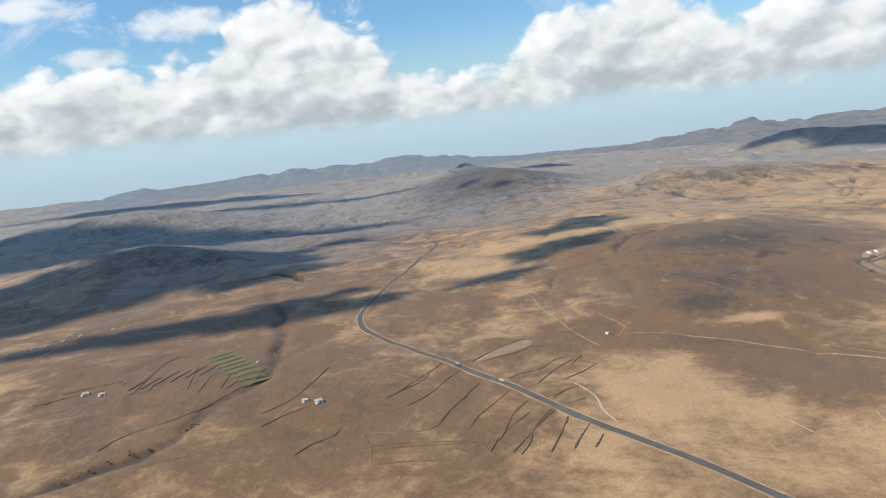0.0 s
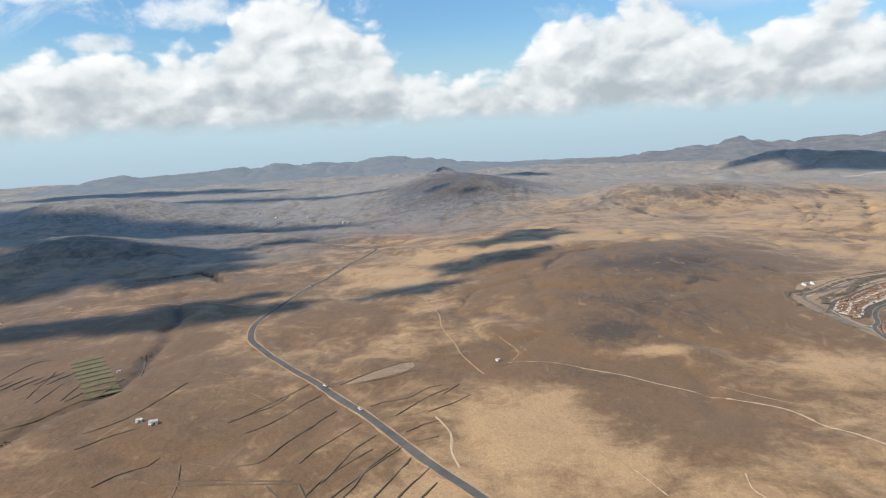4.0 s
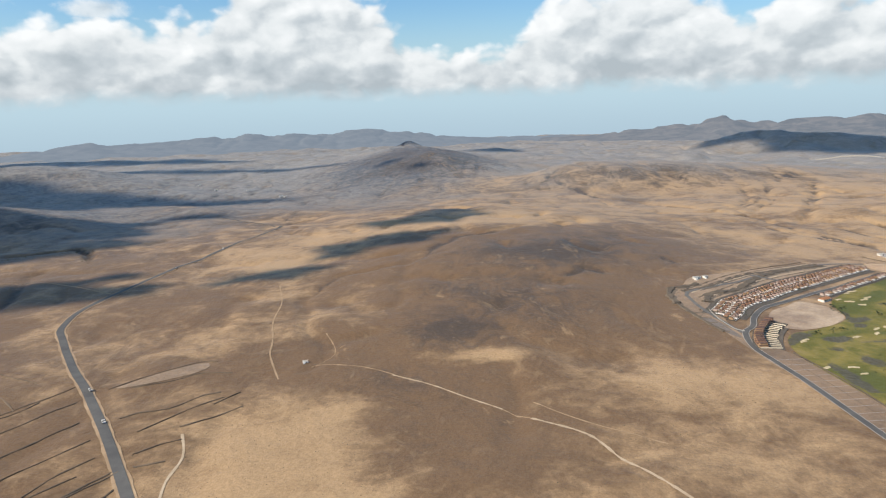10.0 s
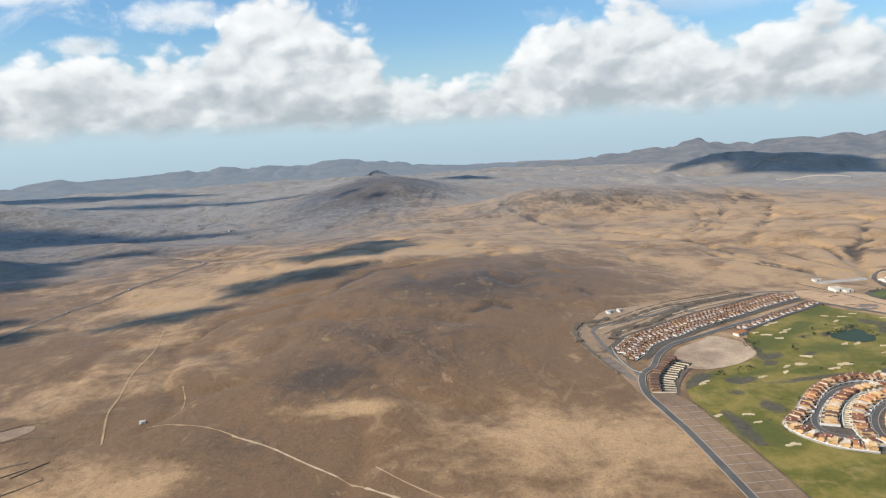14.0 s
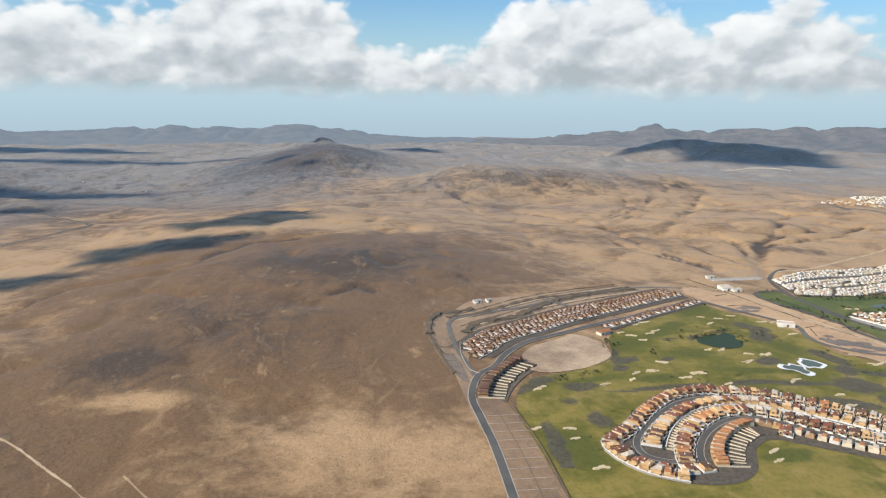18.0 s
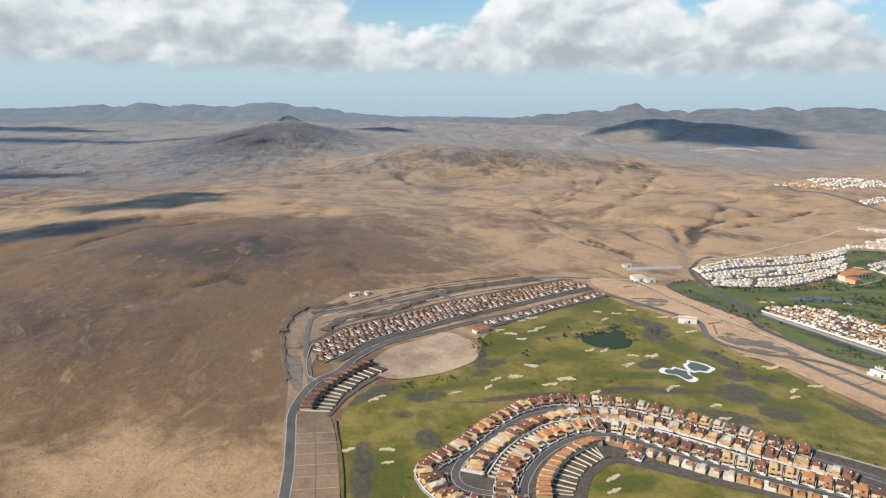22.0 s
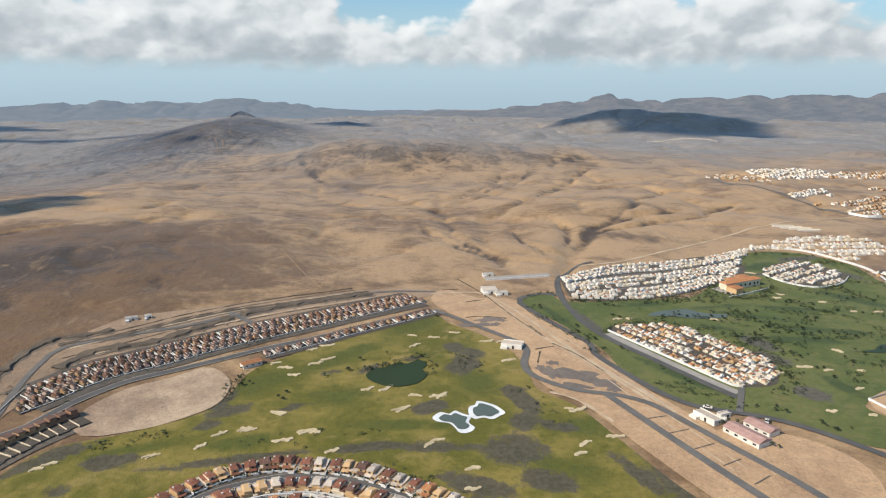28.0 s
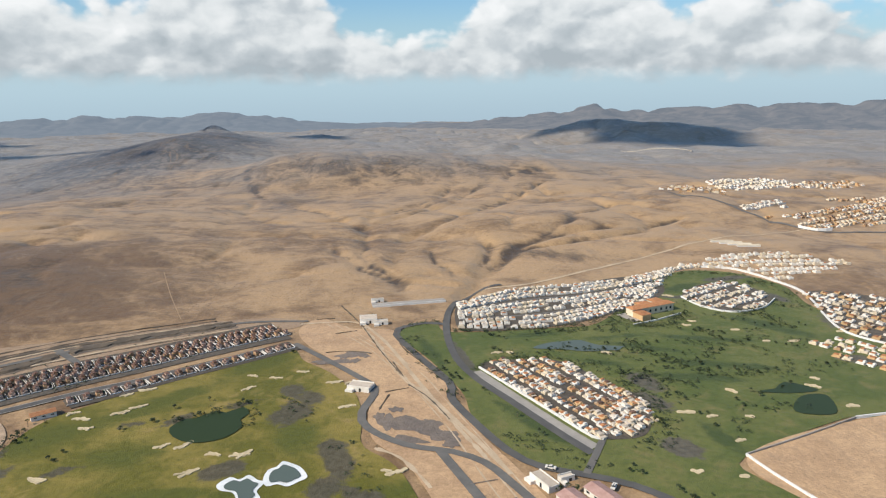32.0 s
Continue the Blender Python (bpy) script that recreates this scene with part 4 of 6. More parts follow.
# oval estate on the first golf course
OUTER = [(530, 483), (515, 491), (504, 506), (502, 523), (518, 540), (535, 561), (554, 578), (575, 585), (591, 583), (612, 578), (631, 566), (649, 552), (667, 536), (700, 508), (720, 485)]
ROAD_1 = [(543, 503), (530, 502), (519, 509), (520, 523), (534, 543), (549, 558), (560, 566), (579, 572), (598, 571), (613, 565), (632, 553), (653, 535), (685, 508), (705, 485)]
ROAD_2 = [(543, 495), (545, 507), (552, 521), (562, 533), (576, 543), (590, 545), (601, 539), (613, 528), (628, 516), (643, 506), (680, 480), (700, 462)]
patch("house_plots", OUTER + [(700, 455), (660, 480), (640, 492), (620, 503), (600, 515), (588, 521), (575, 512), (565, 492), (550, 482)], YARD, 0.45, "gravel ground of the oval estate, darkened for house shade", "ground", "structure", cell=8.0)
for line in (ROAD_1, ROAD_2):
    strip("road", line, 3.0, TARMAC, 0.62, "grey residential road with pale kerbs", "road", "structure", step=4.0)
strip("pavement", ROAD_1, 3.8, PAVING, 0.55, "pale pavements along the residential road", "pavement", "structure", step=4.0)
strip("pavement", ROAD_2, 3.8, PAVING, 0.55, "pale pavements along the residential road", "pavement", "structure", step=4.0)
wall_line("boundary_wall", OUTER, 0.5, 1.0, PAVING, "low pale wall round the oval estate", "wall")

# roads of the resort
strip("road", [(800, 880), (780, 869), (757, 830), (748, 785), (748, 737), (755, 705), (768, 675), (785, 636), (792, 622)], 4.4, TARMAC, 0.5, "grey resort road beside the white wall", "road", "structure")
strip("pavement", [(756, 712), (770, 679), (787, 640), (794, 626)], 7.0, PAVING, 0.45, "broad grey verge below the white wall", "pavement", "structure")
strip("road", [(750, 790), (735, 795), (718, 786), (716, 775), (727, 739), (741, 700), (740, 682), (746, 660), (758, 628), (769, 614), (785, 606), (800, 597), (815, 580), (835, 550), (850, 520)], 4.2, TARMAC, 0.52, "grey road along the edge of the green golf course", "road", "structure")
strip("road", [(818, 672), (802, 637), (785, 607)], 3.0, ASPHALT, 0.56, "grey link road into the white estate", "road", "structure")
strip("road", [(656, 765), (690, 719), (703, 696), (697, 671), (700, 655), (716, 638), (735, 630), (747, 620), (754, 606), (765, 580), (780, 545), (795, 500)], 4.0, ASPHALT, 0.5, "grey new road across the sandy bed", "road", "structure")
strip("road", [(730, 631), (738, 606), (748, 575), (760, 540), (775, 500)], 4.2, ASPHALT, 0.5, "grey strip of unfinished road", "road", "structure")
for i in range(5):
    a = i / 4
    wall_line("plot_wall", [(739 + 22 * a, 605 - 55 * a), (750 + 20 * a, 607 - 52 * a)], 0.5, 0.5, DUMP, "low dark kerb between parking plots", "kerb")
strip("dirt_track", [(656, 800), (690, 801), (705, 775), (716, 740), (726, 700), (735, 670), (746, 640), (756, 610)], 2.2, TRACK, 0.4, "pale dirt track along the river bed", "dirt track", "structure", wobble=0.3)
strip("dirt_track", [(780, 869), (833, 884), (941, 949), (1019, 992), (1085, 1019), (1150, 1040)], 3.0, TRACK, 0.3, "pale dirt track over the hillside", "dirt track", "structure", wobble=0.3)
strip("road", [(1092, 1260), (1117, 1213), (1132, 1117), (1156, 1028), (1215, 1010), (1300, 1000)], 5.0, ASPHALT, 0.5, "grey road below the far town", "road", "structure")
strip("dirt_track", [(534, 931), (556, 869), (578, 813)], 0.6, VERGE, 0.25, "faint pale footpath over the slope", "dirt track", "structure", wobble=0.3)
strip("dirt_track", [(-620, 640), (-447, 663), (-429, 770), (-372, 819), (-277, 847), (-190, 850), (-95, 790)], 1.8, VERGE, 0.3, "pale gravel farm road", "dirt track", "structure", wobble=0.3)

# field banks beside the highway
FIELD_BANK = plain("field_wall_soil", (0.105, 0.078, 0.053), (0.205, 0.145, 0.092), 0.95, 0.1, 1.0, 0.3, 0.25)
rng = random.Random(12)
FIELDS = [
    [(13, 546), (32, 567), (59, 588), (71, 587)], [(27, 546), (51, 554), (66, 565), (87, 565)], [(41, 500), (48, 507), (64, 512), (80, 529), (89, 534)], [(57, 483), (69, 499), (81, 514), (94, 525)],
    [(66, 457), (76, 467), (86, 472)], [(72, 444), (85, 448)], [(90, 516), (101, 532)], [(80, 487), (95, 498), (108, 513)], [(-53, 486), (-42, 499), (-27, 524), (-17, 537), (-10, 550)],
    [(-37, 470), (-25, 482), (-14, 499), (-8, 511), (1, 528)], [(-14, 433), (-4, 458), (5, 476), (17, 501)], [(6, 424), (12, 438), (24, 455), (35, 474)], [(22, 400), (29, 421), (37, 440), (47, 455)],
    [(32, 379), (41, 395), (45, 414), (61, 441)], [(50, 378), (60, 400), (69, 426)], [(63, 377), (72, 395), (80, 412)], [(75, 375), (84, 393)], [(-61, 434), (-37, 424), (-19, 427), (-14, 433)],
    [(-81, 413), (-59, 405), (-38, 404), (-17, 403), (9, 401)], [(-67, 480), (-42, 462)], [(-66, 433), (-58, 409), (-56, 392)], [(-7, 400), (3, 383)], [(9, 401), (19, 380)], [(-95, 593), (-69, 575), (-40, 559)],
    [(-73, 554), (-48, 535), (-30, 516)], [(-169, 547), (-167, 569), (-167, 590)], [(-146, 480), (-128, 494), (-116, 532), (-108, 567)], [(-154, 591), (-166, 628), (-175, 654)],
    [(-138, 456), (-128, 468), (-111, 482)], [(-106, 409), (-99, 423), (-86, 433), (-81, 443)], [(-188, 538), (-183, 556), (-190, 579)], [(-51, 491), (-30, 509), (-21, 529)],
    [(-61, 411), (-28, 407), (3, 403)], [(-52, 386), (-28, 384), (-8, 381)], [(16, 387), (25, 409), (47, 437)], [(29, 384), (51, 419), (65, 442)], [(-271, 554), (-270, 572)],
    [(-258, 555), (-258, 575)], [(-210, 540), (-211, 579)], [(-222, 549), (-234, 611), (-237, 612)], [(-192, 540), (-194, 574)], [(-270, 568), (-272, 644), (-250, 652)], [(-340, 576), (-325, 585), (-297, 596)],
    [(-249, 447), (-236, 470), (-203, 493), (-171, 549)], [(-451, 698), (-378, 649), (-336, 664)], [(-354, 557), (-323, 572)],
]
for line in FIELDS:
    line = [(x + rng.uniform(-0.8, 0.8), y + rng.uniform(-0.8, 0.8)) for x, y in line]
    strip("field_bank", line, rng.uniform(0.9, 1.4), FIELD_BANK, 0.05, "low dark earth bank across a dry field", "earth bank", group="field banks", crown=0.5, wobble=0.7)
patch("dry_pan", [(17, 547), (34, 565), (59, 585), (68, 580), (64, 567), (50, 557), (28, 548)], TERRACE, 0.25, "pale dry clay pan", "dry pan", "structure")
CROP = grass_material("crop_rows", (0.09, 0.11, 0.035), (0.14, 0.13, 0.05), (0.19, 0.15, 0.08), 0.08)
for i in range(9):
    a = i / 8
    x0, y0 = -236 + 58 * a, 640 - 92 * a
    patch("crop_terrace", [(x0, y0), (x0 + 20, y0 + 17), (x0 + 24, y0 + 11), (x0 + 4, y0 - 6)], CROP, 0.35, "narrow green crop terrace between dark walls", "crop field", group="crop terraces", smooth=False)
    strip("field_bank", [(x0 + 4, y0 - 7), (x0 + 24, y0 + 10)], 1.3, FIELD_BANK, 0.05, "dark stone bank between crop terraces", "earth bank", group="field banks", crown=0.5, wobble=0.6)
for i in range(6):
    x0, y0 = -278 + 11 * i, 565 + 4 * i - 5 * (i % 2)
    strip("field_bank", [(x0, y0), (x0 + 8, y0 + 32)], 1.4, FIELD_BANK, 0.05, "dark stone bank between brown fields", "earth bank", group="field banks", crown=0.6, wobble=0.6)

# lakes, lava rough and bunkers
LAKE = [(612, 664), (617, 672), (622, 673), (629, 679), (634, 677), (641, 682), (645, 675), (642, 669), (644, 662), (638, 652), (626, 649), (616, 655)]
patch("pond", LAKE, WATER, 0.62, "dark green pond on the golf course", "pond", "structure")
LOBES = [[(643, 615), (647, 620), (651, 618), (654, 621), (658, 617), (661, 615), (659, 609), (661, 604), (658, 600), (654, 600), (652, 605), (650, 609), (645, 611)], [(660, 617), (661, 624), (664, 626), (666, 630), (671, 627), (674, 624), (677, 617), (674, 614), (670, 611), (666, 613), (662, 612)]]
for ring in LOBES:
    lagoon = patch("lagoon", ring, LINER, 0.55, "white-rimmed artificial lagoon with grey water", "lagoon", group="lagoon basins", cell=5.0, fine=1.2)
    patch("water", inset(ring, 0.72), LAGOON, 0.75, "grey-green water", parent=lagoon, cell=5.0, fine=1.2)
rng = random.Random(5)
SANDS = [(484, 587), (526, 593), (544, 599), (550, 609), (562, 611), (574, 624), (578, 601), (589, 607), (585, 681), (592, 687), (575, 667), (640, 704), (652, 715), (665, 722), (639, 719), (683, 707), (690, 678), (614, 648), (650, 638), (630, 625), (644, 595), (656, 572), (706, 587), (702, 579), (721, 591), (708, 618), (654, 557),
         (491, 538), (491, 527), (495, 499), (474, 539), (580, 501), (583, 510), (712, 617), (640, 592), (600, 590), (487, 590), (570, 677), (590, 706), (582, 701), (564, 683), (587, 682), (691, 706), (623, 648), (637, 639), (648, 637), (560, 612), (588, 608), (573, 626)]
def bunker(x, y, size, turn, count, label):
    """A sand bunker of several round scoops that run together, dished in the middle and raised at its lip."""
    n = 60
    scoops = [(0.0, 0.0, size)] + [(size * k * (1 if c % 2 else -1) + rng.uniform(-0.2, 0.2) * size, size * rng.uniform(-1.0, 1.0), size * rng.uniform(0.6, 0.9)) for c, k in zip(range(count), (1.2, 1.2, 2.3, 2.3, 3.2, 0.2))]
    v, f = [(x, y, ground(x, y) + 0.5)], []
    reach = []
    for i in range(n):
        ux, uy = math.cos(i / n * 6.283), math.sin(i / n * 6.283)
        best = 0.7 * size
        for cx, cy, q in scoops:
            near_, gap = cx * ux + cy * uy, q * q - cx * cx - cy * cy
            if gap + near_ * near_ > 0:
                best = max(best, near_ + math.sqrt(gap + near_ * near_))
        reach.append(best)
    for k, (grow, lift) in enumerate(((0.55, 0.52), (0.94, 0.60), (1.0, 0.68), (1.05, 0.15))):
        for i in range(n):
            a, r = i / n * 6.283 + turn, reach[i] * grow
            px, py = x + r * math.cos(a), y + r * math.sin(a)
            v.append((px, py, ground(px, py) + lift))
            m, m2 = 1 + k * n + i, 1 + k * n + (i + 1) % n
            f.append((0, m, m2) if k == 0 else (m - n, m, m2, m2 - n))
    return tagged(mesh_object("sand_bunker", v, f, BUNKER), label, "sand bunker", "golf bunkers")


for x, y in SANDS:
    bunker(x, y, rng.uniform(0.95, 1.35), rng.uniform(-0.2, 0.8), rng.choice((3, 4, 5, 6)), "pale cream lobed sand bunker on the fairway")
for x, y in [(914, 832), (898, 769), (925, 757), (933, 736), (949, 734), (847, 653), (856, 648), (873, 645), (857, 625), (828, 603), (845, 598), (878, 673), (927, 682), (921, 673), (925, 650), (829, 647), (773, 738), (834, 730), (986, 746), (905, 776), (780, 737)]:
    bunker(x, y, rng.uniform(1.2, 1.7), rng.uniform(-0.7, 0.1), rng.choice((1, 2, 2, 3)), "tan sand bunker on the green course")
patch("pond", [(794, 742), (804, 749), (817, 751), (825, 751), (833, 742), (847, 738), (842, 733), (823, 733), (810, 738)], LAGOON, 0.62, "narrow blue-grey pond on the golf course", "pond", "structure")
patch("pond", [(889, 670), (900, 672), (909, 679), (920, 668), (905, 666)], WATER, 0.62, "grey pond on the golf course", "pond", "structure")
patch("pond", [(907, 662), (920, 662), (912, 643), (895, 647)], WATER, 0.62, "grey pond on the golf course", "pond", "structure")


# ---------------------------------------------------------------- houses
def mesh_of(name, verts, faces, mat):
    me = bpy.data.meshes.new(name)
    me.from_pydata(verts, [], faces)
    me.materials.append(mat)
    return me


def boxes(name, mat, *dims):
    """One mesh of boxes, each x0, x1, y0, y1, z0, z1."""
    v, f = [], []
    for x0, x1, y0, y1, z0, z1 in dims:
        o = len(v)
        v += [(x0, y0, z0), (x1, y0, z0), (x1, y1, z0), (x0, y1, z0), (x0, y0, z1), (x1, y0, z1), (x1, y1, z1), (x0, y1, z1)]
        f += [tuple(o + i for i in q) for q in ((3, 2, 1, 0), (4, 5, 6, 7), (0, 1, 5, 4), (1, 2, 6, 5), (2, 3, 7, 6), (3, 0, 4, 7))]
    return mesh_of(name, v, f, mat)


def pitched(name, mat, x0, x1, y0, y1, z, rise, hip=0.8, eave=0.25, thick=0.14):
    """A hipped roof with eaves and a thick edge."""
    x0, x1, y0, y1 = x0 - eave, x1 + eave, y0 - eave, y1 + eave
    m = (y0 + y1) / 2
    v = [(x0, y0, z), (x1, y0, z), (x1, y1, z), (x0, y1, z), (x0, y0, z + thick), (x1, y0, z + thick), (x1, y1, z + thick), (x0, y1, z + thick), (x0 + hip, m, z + thick + rise), (x1 - hip, m, z + thick + rise)]
    f = [(3, 2, 1, 0), (0, 1, 5, 4), (1, 2, 6, 5), (2, 3, 7, 6), (3, 0, 4, 7), (4, 5, 9, 8), (5, 6, 9), (6, 7, 8, 9), (7, 4, 8)]
    return mesh_of(name, v, f, mat)


def lean(name, mat, x0, x1, y0, y1, z0, z1, eave=0.2, thick=0.14):
    """A single-slope tiled roof, low at y0 and high at y1."""
    x0, x1, y0, y1 = x0 - eave, x1 + eave, y0 - eave, y1 + eave
    v = [(x0, y0, z0), (x1, y0, z0), (x1, y1, z1), (x0, y1, z1)]
    v += [(a, b, c + thick) for a, b, c in v]
    return mesh_of(name, v, [(3, 2, 1, 0), (4, 5, 6, 7), (0, 1, 5, 4), (1, 2, 6, 5), (2, 3, 7, 6), (3, 0, 4, 7)], mat)


def shrubs(spots, seed):
    """Garden shrubs: small tufts of leaf blades at the given places."""
    r = random.Random(seed)
    v, f = [], []
    for x, y, q in spots:
        for _ in range(16):
            a = r.uniform(0, 6.283)
            c = Vector((x + r.uniform(-0.5, 0.5) * q, y + r.uniform(-0.5, 0.5) * q, 0.5 + r.uniform(0.2, 1.5) * q))
            d = Vector((math.cos(a), math.sin(a), r.uniform(-0.3, 0.5))) * q * 0.55
            n = Vector((-math.sin(a), math.cos(a), r.uniform(0.1, 0.8))) * q * 0.35
            o = len(v)
            v += [tuple(c - d), tuple(c + n), tuple(c + d), tuple(c - n)]
            f.append((o, o + 1, o + 2, o + 3))
    return mesh_of("shrub", v, f, LEAF)


def villa(wall, roof, upper_left=True):
    """Two-storey holiday villa on its walled plot; its front looks to -y."""
    s = 1 if upper_left else -1
    fx = lambda a, b: (a, b) if s > 0 else (-b, -a)
    ux0, ux1 = fx(-3.0, 0.9)
    lx0, lx1 = fx(0.9, 3.2)
    sx0, sx1 = fx(2.2, 3.9)
    return [("yard", boxes("yard", YARD, (-4.1, 4.1, -5.2, 5.0, -0.8, 0.5))),
            ("ground_floor", boxes("ground_floor", wall, (-3.4, 3.4, -3.2, 3.9, -0.5, 3.0))),
            ("upper_floor", boxes("upper_floor", wall, (ux0, ux1, -2.2, 3.6, 2.9, 5.3))),
            ("roof", pitched("roof", roof, ux0, ux1, -2.2, 3.6, 5.3, 1.1)),
            ("lower_roof", lean("lower_roof", roof, lx0, lx1, -0.2, 3.9, 3.02, 3.9)),
            ("porch_roof", lean("porch_roof", roof, ux0, ux1, -4.2, -2.25, 2.75, 3.2, 0.1)),
            ("terrace", boxes("terrace", ROOF_PALE if wall is OCHRE else TAWNY, (lx0 - 0.4, lx1, -4.8, -3.25, 0.45, 0.75), (lx0, lx1, -3.0, -0.5, 2.98, 3.12))),
            ("store_room", boxes("store_room", CREAM, (sx0, sx1, 3.95, 4.8, 0.2, 2.4))),
            ("garden_wall", boxes("garden_wall", KERB, (3.9, 4.15, -5.2, 5.0, 0, 2.2), (1.0, 4.0, -5.3, -5.1, 0, 1.5), (-4.0, 4.0, 4.85, 5.05, 0, 1.7), (ux0, ux1, -4.8, -4.5, 0.4, 1.5))),
            ("roof>chimney", boxes("chimney", KERB, (ux0 + 0.4, ux0 + 1.0, 1.2, 1.8, 5.2, 6.9))), ("shrub", shrubs([(-3.6, -4.3, 1.0)], 7 + len(roof.name) + s)), ("shrub", shrubs([(-3.4, 4.4, 1.0)], 9 + len(roof.name) + s)),
            ("upper_floor>window", boxes("window", GLASS, (ux0 + 1.2, ux0 + 2.6, -2.26, -2.10, 3.5, 4.7))), ("ground_floor>window", boxes("window", GLASS, (lx0 + 0.5, lx0 + 1.8, -3.26, -3.10, 1.0, 2.3))),
            ("ground_floor>door", boxes("door", GLASS, (ux0 + 1.4, ux0 + 2.4, -3.26, -3.10, 0.4, 2.4)))]


def row_house(wall, roof, flip=False):
    """Slim row house with brown roofs, a pale party wall and a dark yard; its front looks to -y."""
    m = -1 if flip else 1
    fx = lambda a, b: (a, b) if m > 0 else (-b, -a)
    bx, ux, px, wx = fx(-2.7, 1.5), fx(-2.5, 0.0), fx(-0.4, 1.0), fx(3.7, 3.88)
    return [("yard", boxes("yard", YARD, (-4.1, 4.1, -5.0, 5.0, -0.8, 0.5))), ("ground_floor", boxes("ground_floor", wall, (*bx, -2.2, 2.6, -0.5, 3.0))), ("upper_floor", boxes("upper_floor", wall, (*ux, -1.2, 2.5, 2.9, 5.0))),
            ("roof", pitched("roof", roof, *ux, -1.2, 2.5, 5.0, 0.9)), ("lower_roof", lean("lower_roof", roof, *fx(0.0, 1.5), -2.2, 2.6, 3.02, 3.7)), ("porch", boxes("porch", ROSE, (*px, -3.6, -2.25, -0.3, 2.4))),
            ("garden_wall", boxes("garden_wall", KERB, (*wx, -4.6, 4.4, 0, 2.0), (-4.0, 3.5, -5.1, -4.85, 0, 0.9))), ("shrub", shrubs([(2.6, 2.6, 1.4)], 3 + m))]


def townhouse(wall, roof):
    """Narrow terrace house with a long walled garden behind; its front looks to -y."""
    return [("yard", boxes("yard", YARD, (-3.1, 3.1, -4.5, 12.0, -0.8, 0.5))), ("ground_floor", boxes("ground_floor", wall, (-2.6, 2.6, -3.4, 2.6, -0.5, 2.9))), ("upper_floor", boxes("upper_floor", wall, (-2.5, 1.2, -2.4, 2.4, 2.8, 5.0))),
            ("roof", lean("roof", roof, -2.5, 1.2, -2.4, 2.4, 5.0, 5.7)), ("lower_roof", lean("lower_roof", roof, 1.2, 2.6, -3.4, 2.6, 2.92, 3.5)), ("garden_wall", boxes("garden_wall", CREAM, (2.95, 3.15, -3.0, 12.0, 0, 1.5)))]


def bungalow(wall, roof, kind=0):
    """White holiday bungalow with stepped flat roofs."""
    if kind == 0:
        return [("wall", boxes("wall", wall, (-2.8, 2.8, -2.6, 2.6, -0.8, 3.1), (-3.3, -1.2, -3.6, -2.6, -0.8, 2.4))), ("upper_floor", boxes("upper_floor", wall, (-2.5, 0.4, -2.0, 2.3, 3.1, 5.2))),
                ("roof", pitched("roof", roof, -2.4, 0.3, -1.9, 2.2, 5.22, 0.7, 0.7, 0.12)), ("terrace", boxes("terrace", ROOF_PALE, (0.6, 2.6, -2.4, 2.4, 3.1, 3.25)))]
    return [("wall", boxes("wall", wall, (-2.9, 2.9, -2.3, 2.3, -0.8, 3.2), (0.8, 2.9, -3.8, -2.3, -0.8, 2.6))), ("roof", pitched("roof", roof, -2.7, 0.6, -2.1, 2.1, 3.2, 1.0, 0.9, 0.15)),
            ("chimney_tower", boxes("chimney_tower", wall, (1.0, 2.5, -0.8, 1.6, 3.2, 5.0))), ("garden_wall", boxes("garden_wall", wall, (-3.2, 0.6, -4.0, -3.8, -0.6, 1.3), (-3.3, -3.1, -4.0, 2.3, -0.6, 1.3)))]


def place(kind, x, y, turn, label, group, size=1.0, name="house", category="house", lift=0.0, tall=1.0, slim=1.0):
    """Stand a thing of shared part meshes on the land; turn in radians."""
    root = new(name)
    root.matrix_world = Matrix.LocRotScale((x, y, ground(x, y) + lift), Euler((0, 0, turn)), (size * slim, size, size * tall))
    tagged(root, label, category, group)
    made = {}
    for part_name, me in kind:
        owner, _, own = part_name.rpartition(">")
        child = new(own, me)
        child.parent = made[owner] if owner else root
        made[own] = child
    return root


VILLAS = [(villa(OCHRE, TILE_RED, True), "ochre two-storey villa with dark red tiled roofs and walled garden"), (villa(CREAM, TILE_RED, False), "cream two-storey villa with dark red tiled roofs and walled garden"), (villa(OCHRE, TILE_BROWN, False), "ochre villa with dark brown tiled roofs and walled garden"),
          (villa(OCHRE, OCHRE, True), "ochre villa with flat ochre terraces and walled garden"), (villa(OCHRE, ROOF_PALE, True), "ochre villa with pale flat terraces and walled garden"), (villa(RUST, TILE_RED, False), "rust-coloured villa with dark red tiled roofs and walled garden"), (villa(OCHRE, TILE, False), "ochre villa with terracotta roofs beside its neighbours")]
ROWHOUSES = [(row_house(ROSE, TILE_BROWN), "rose-white row house with brown tiled roofs and dark yard"), (row_house(ROSE, TILE_BROWN, True), "rose-white row house with brown tiled roofs and dark yard"), (row_house(RUST, TILE_BROWN, True), "rust-brown row house with brown tiled roofs and dark yard"), (row_house(TAWNY, TILE_BROWN), "tawny row house with brown tiled roofs and dark yard")]
TERRACES_BROWN = [(townhouse(RUST, TILE_BROWN), "narrow rust-brown terrace house with a long walled garden"), (townhouse(TAWNY, TILE_BROWN), "narrow tawny terrace house with a long walled garden")]
TERRACES = [(townhouse(OCHRE, TILE), "narrow terrace house with a long walled garden"), (townhouse(CREAM, TILE), "narrow cream terrace house with a long walled garden")]
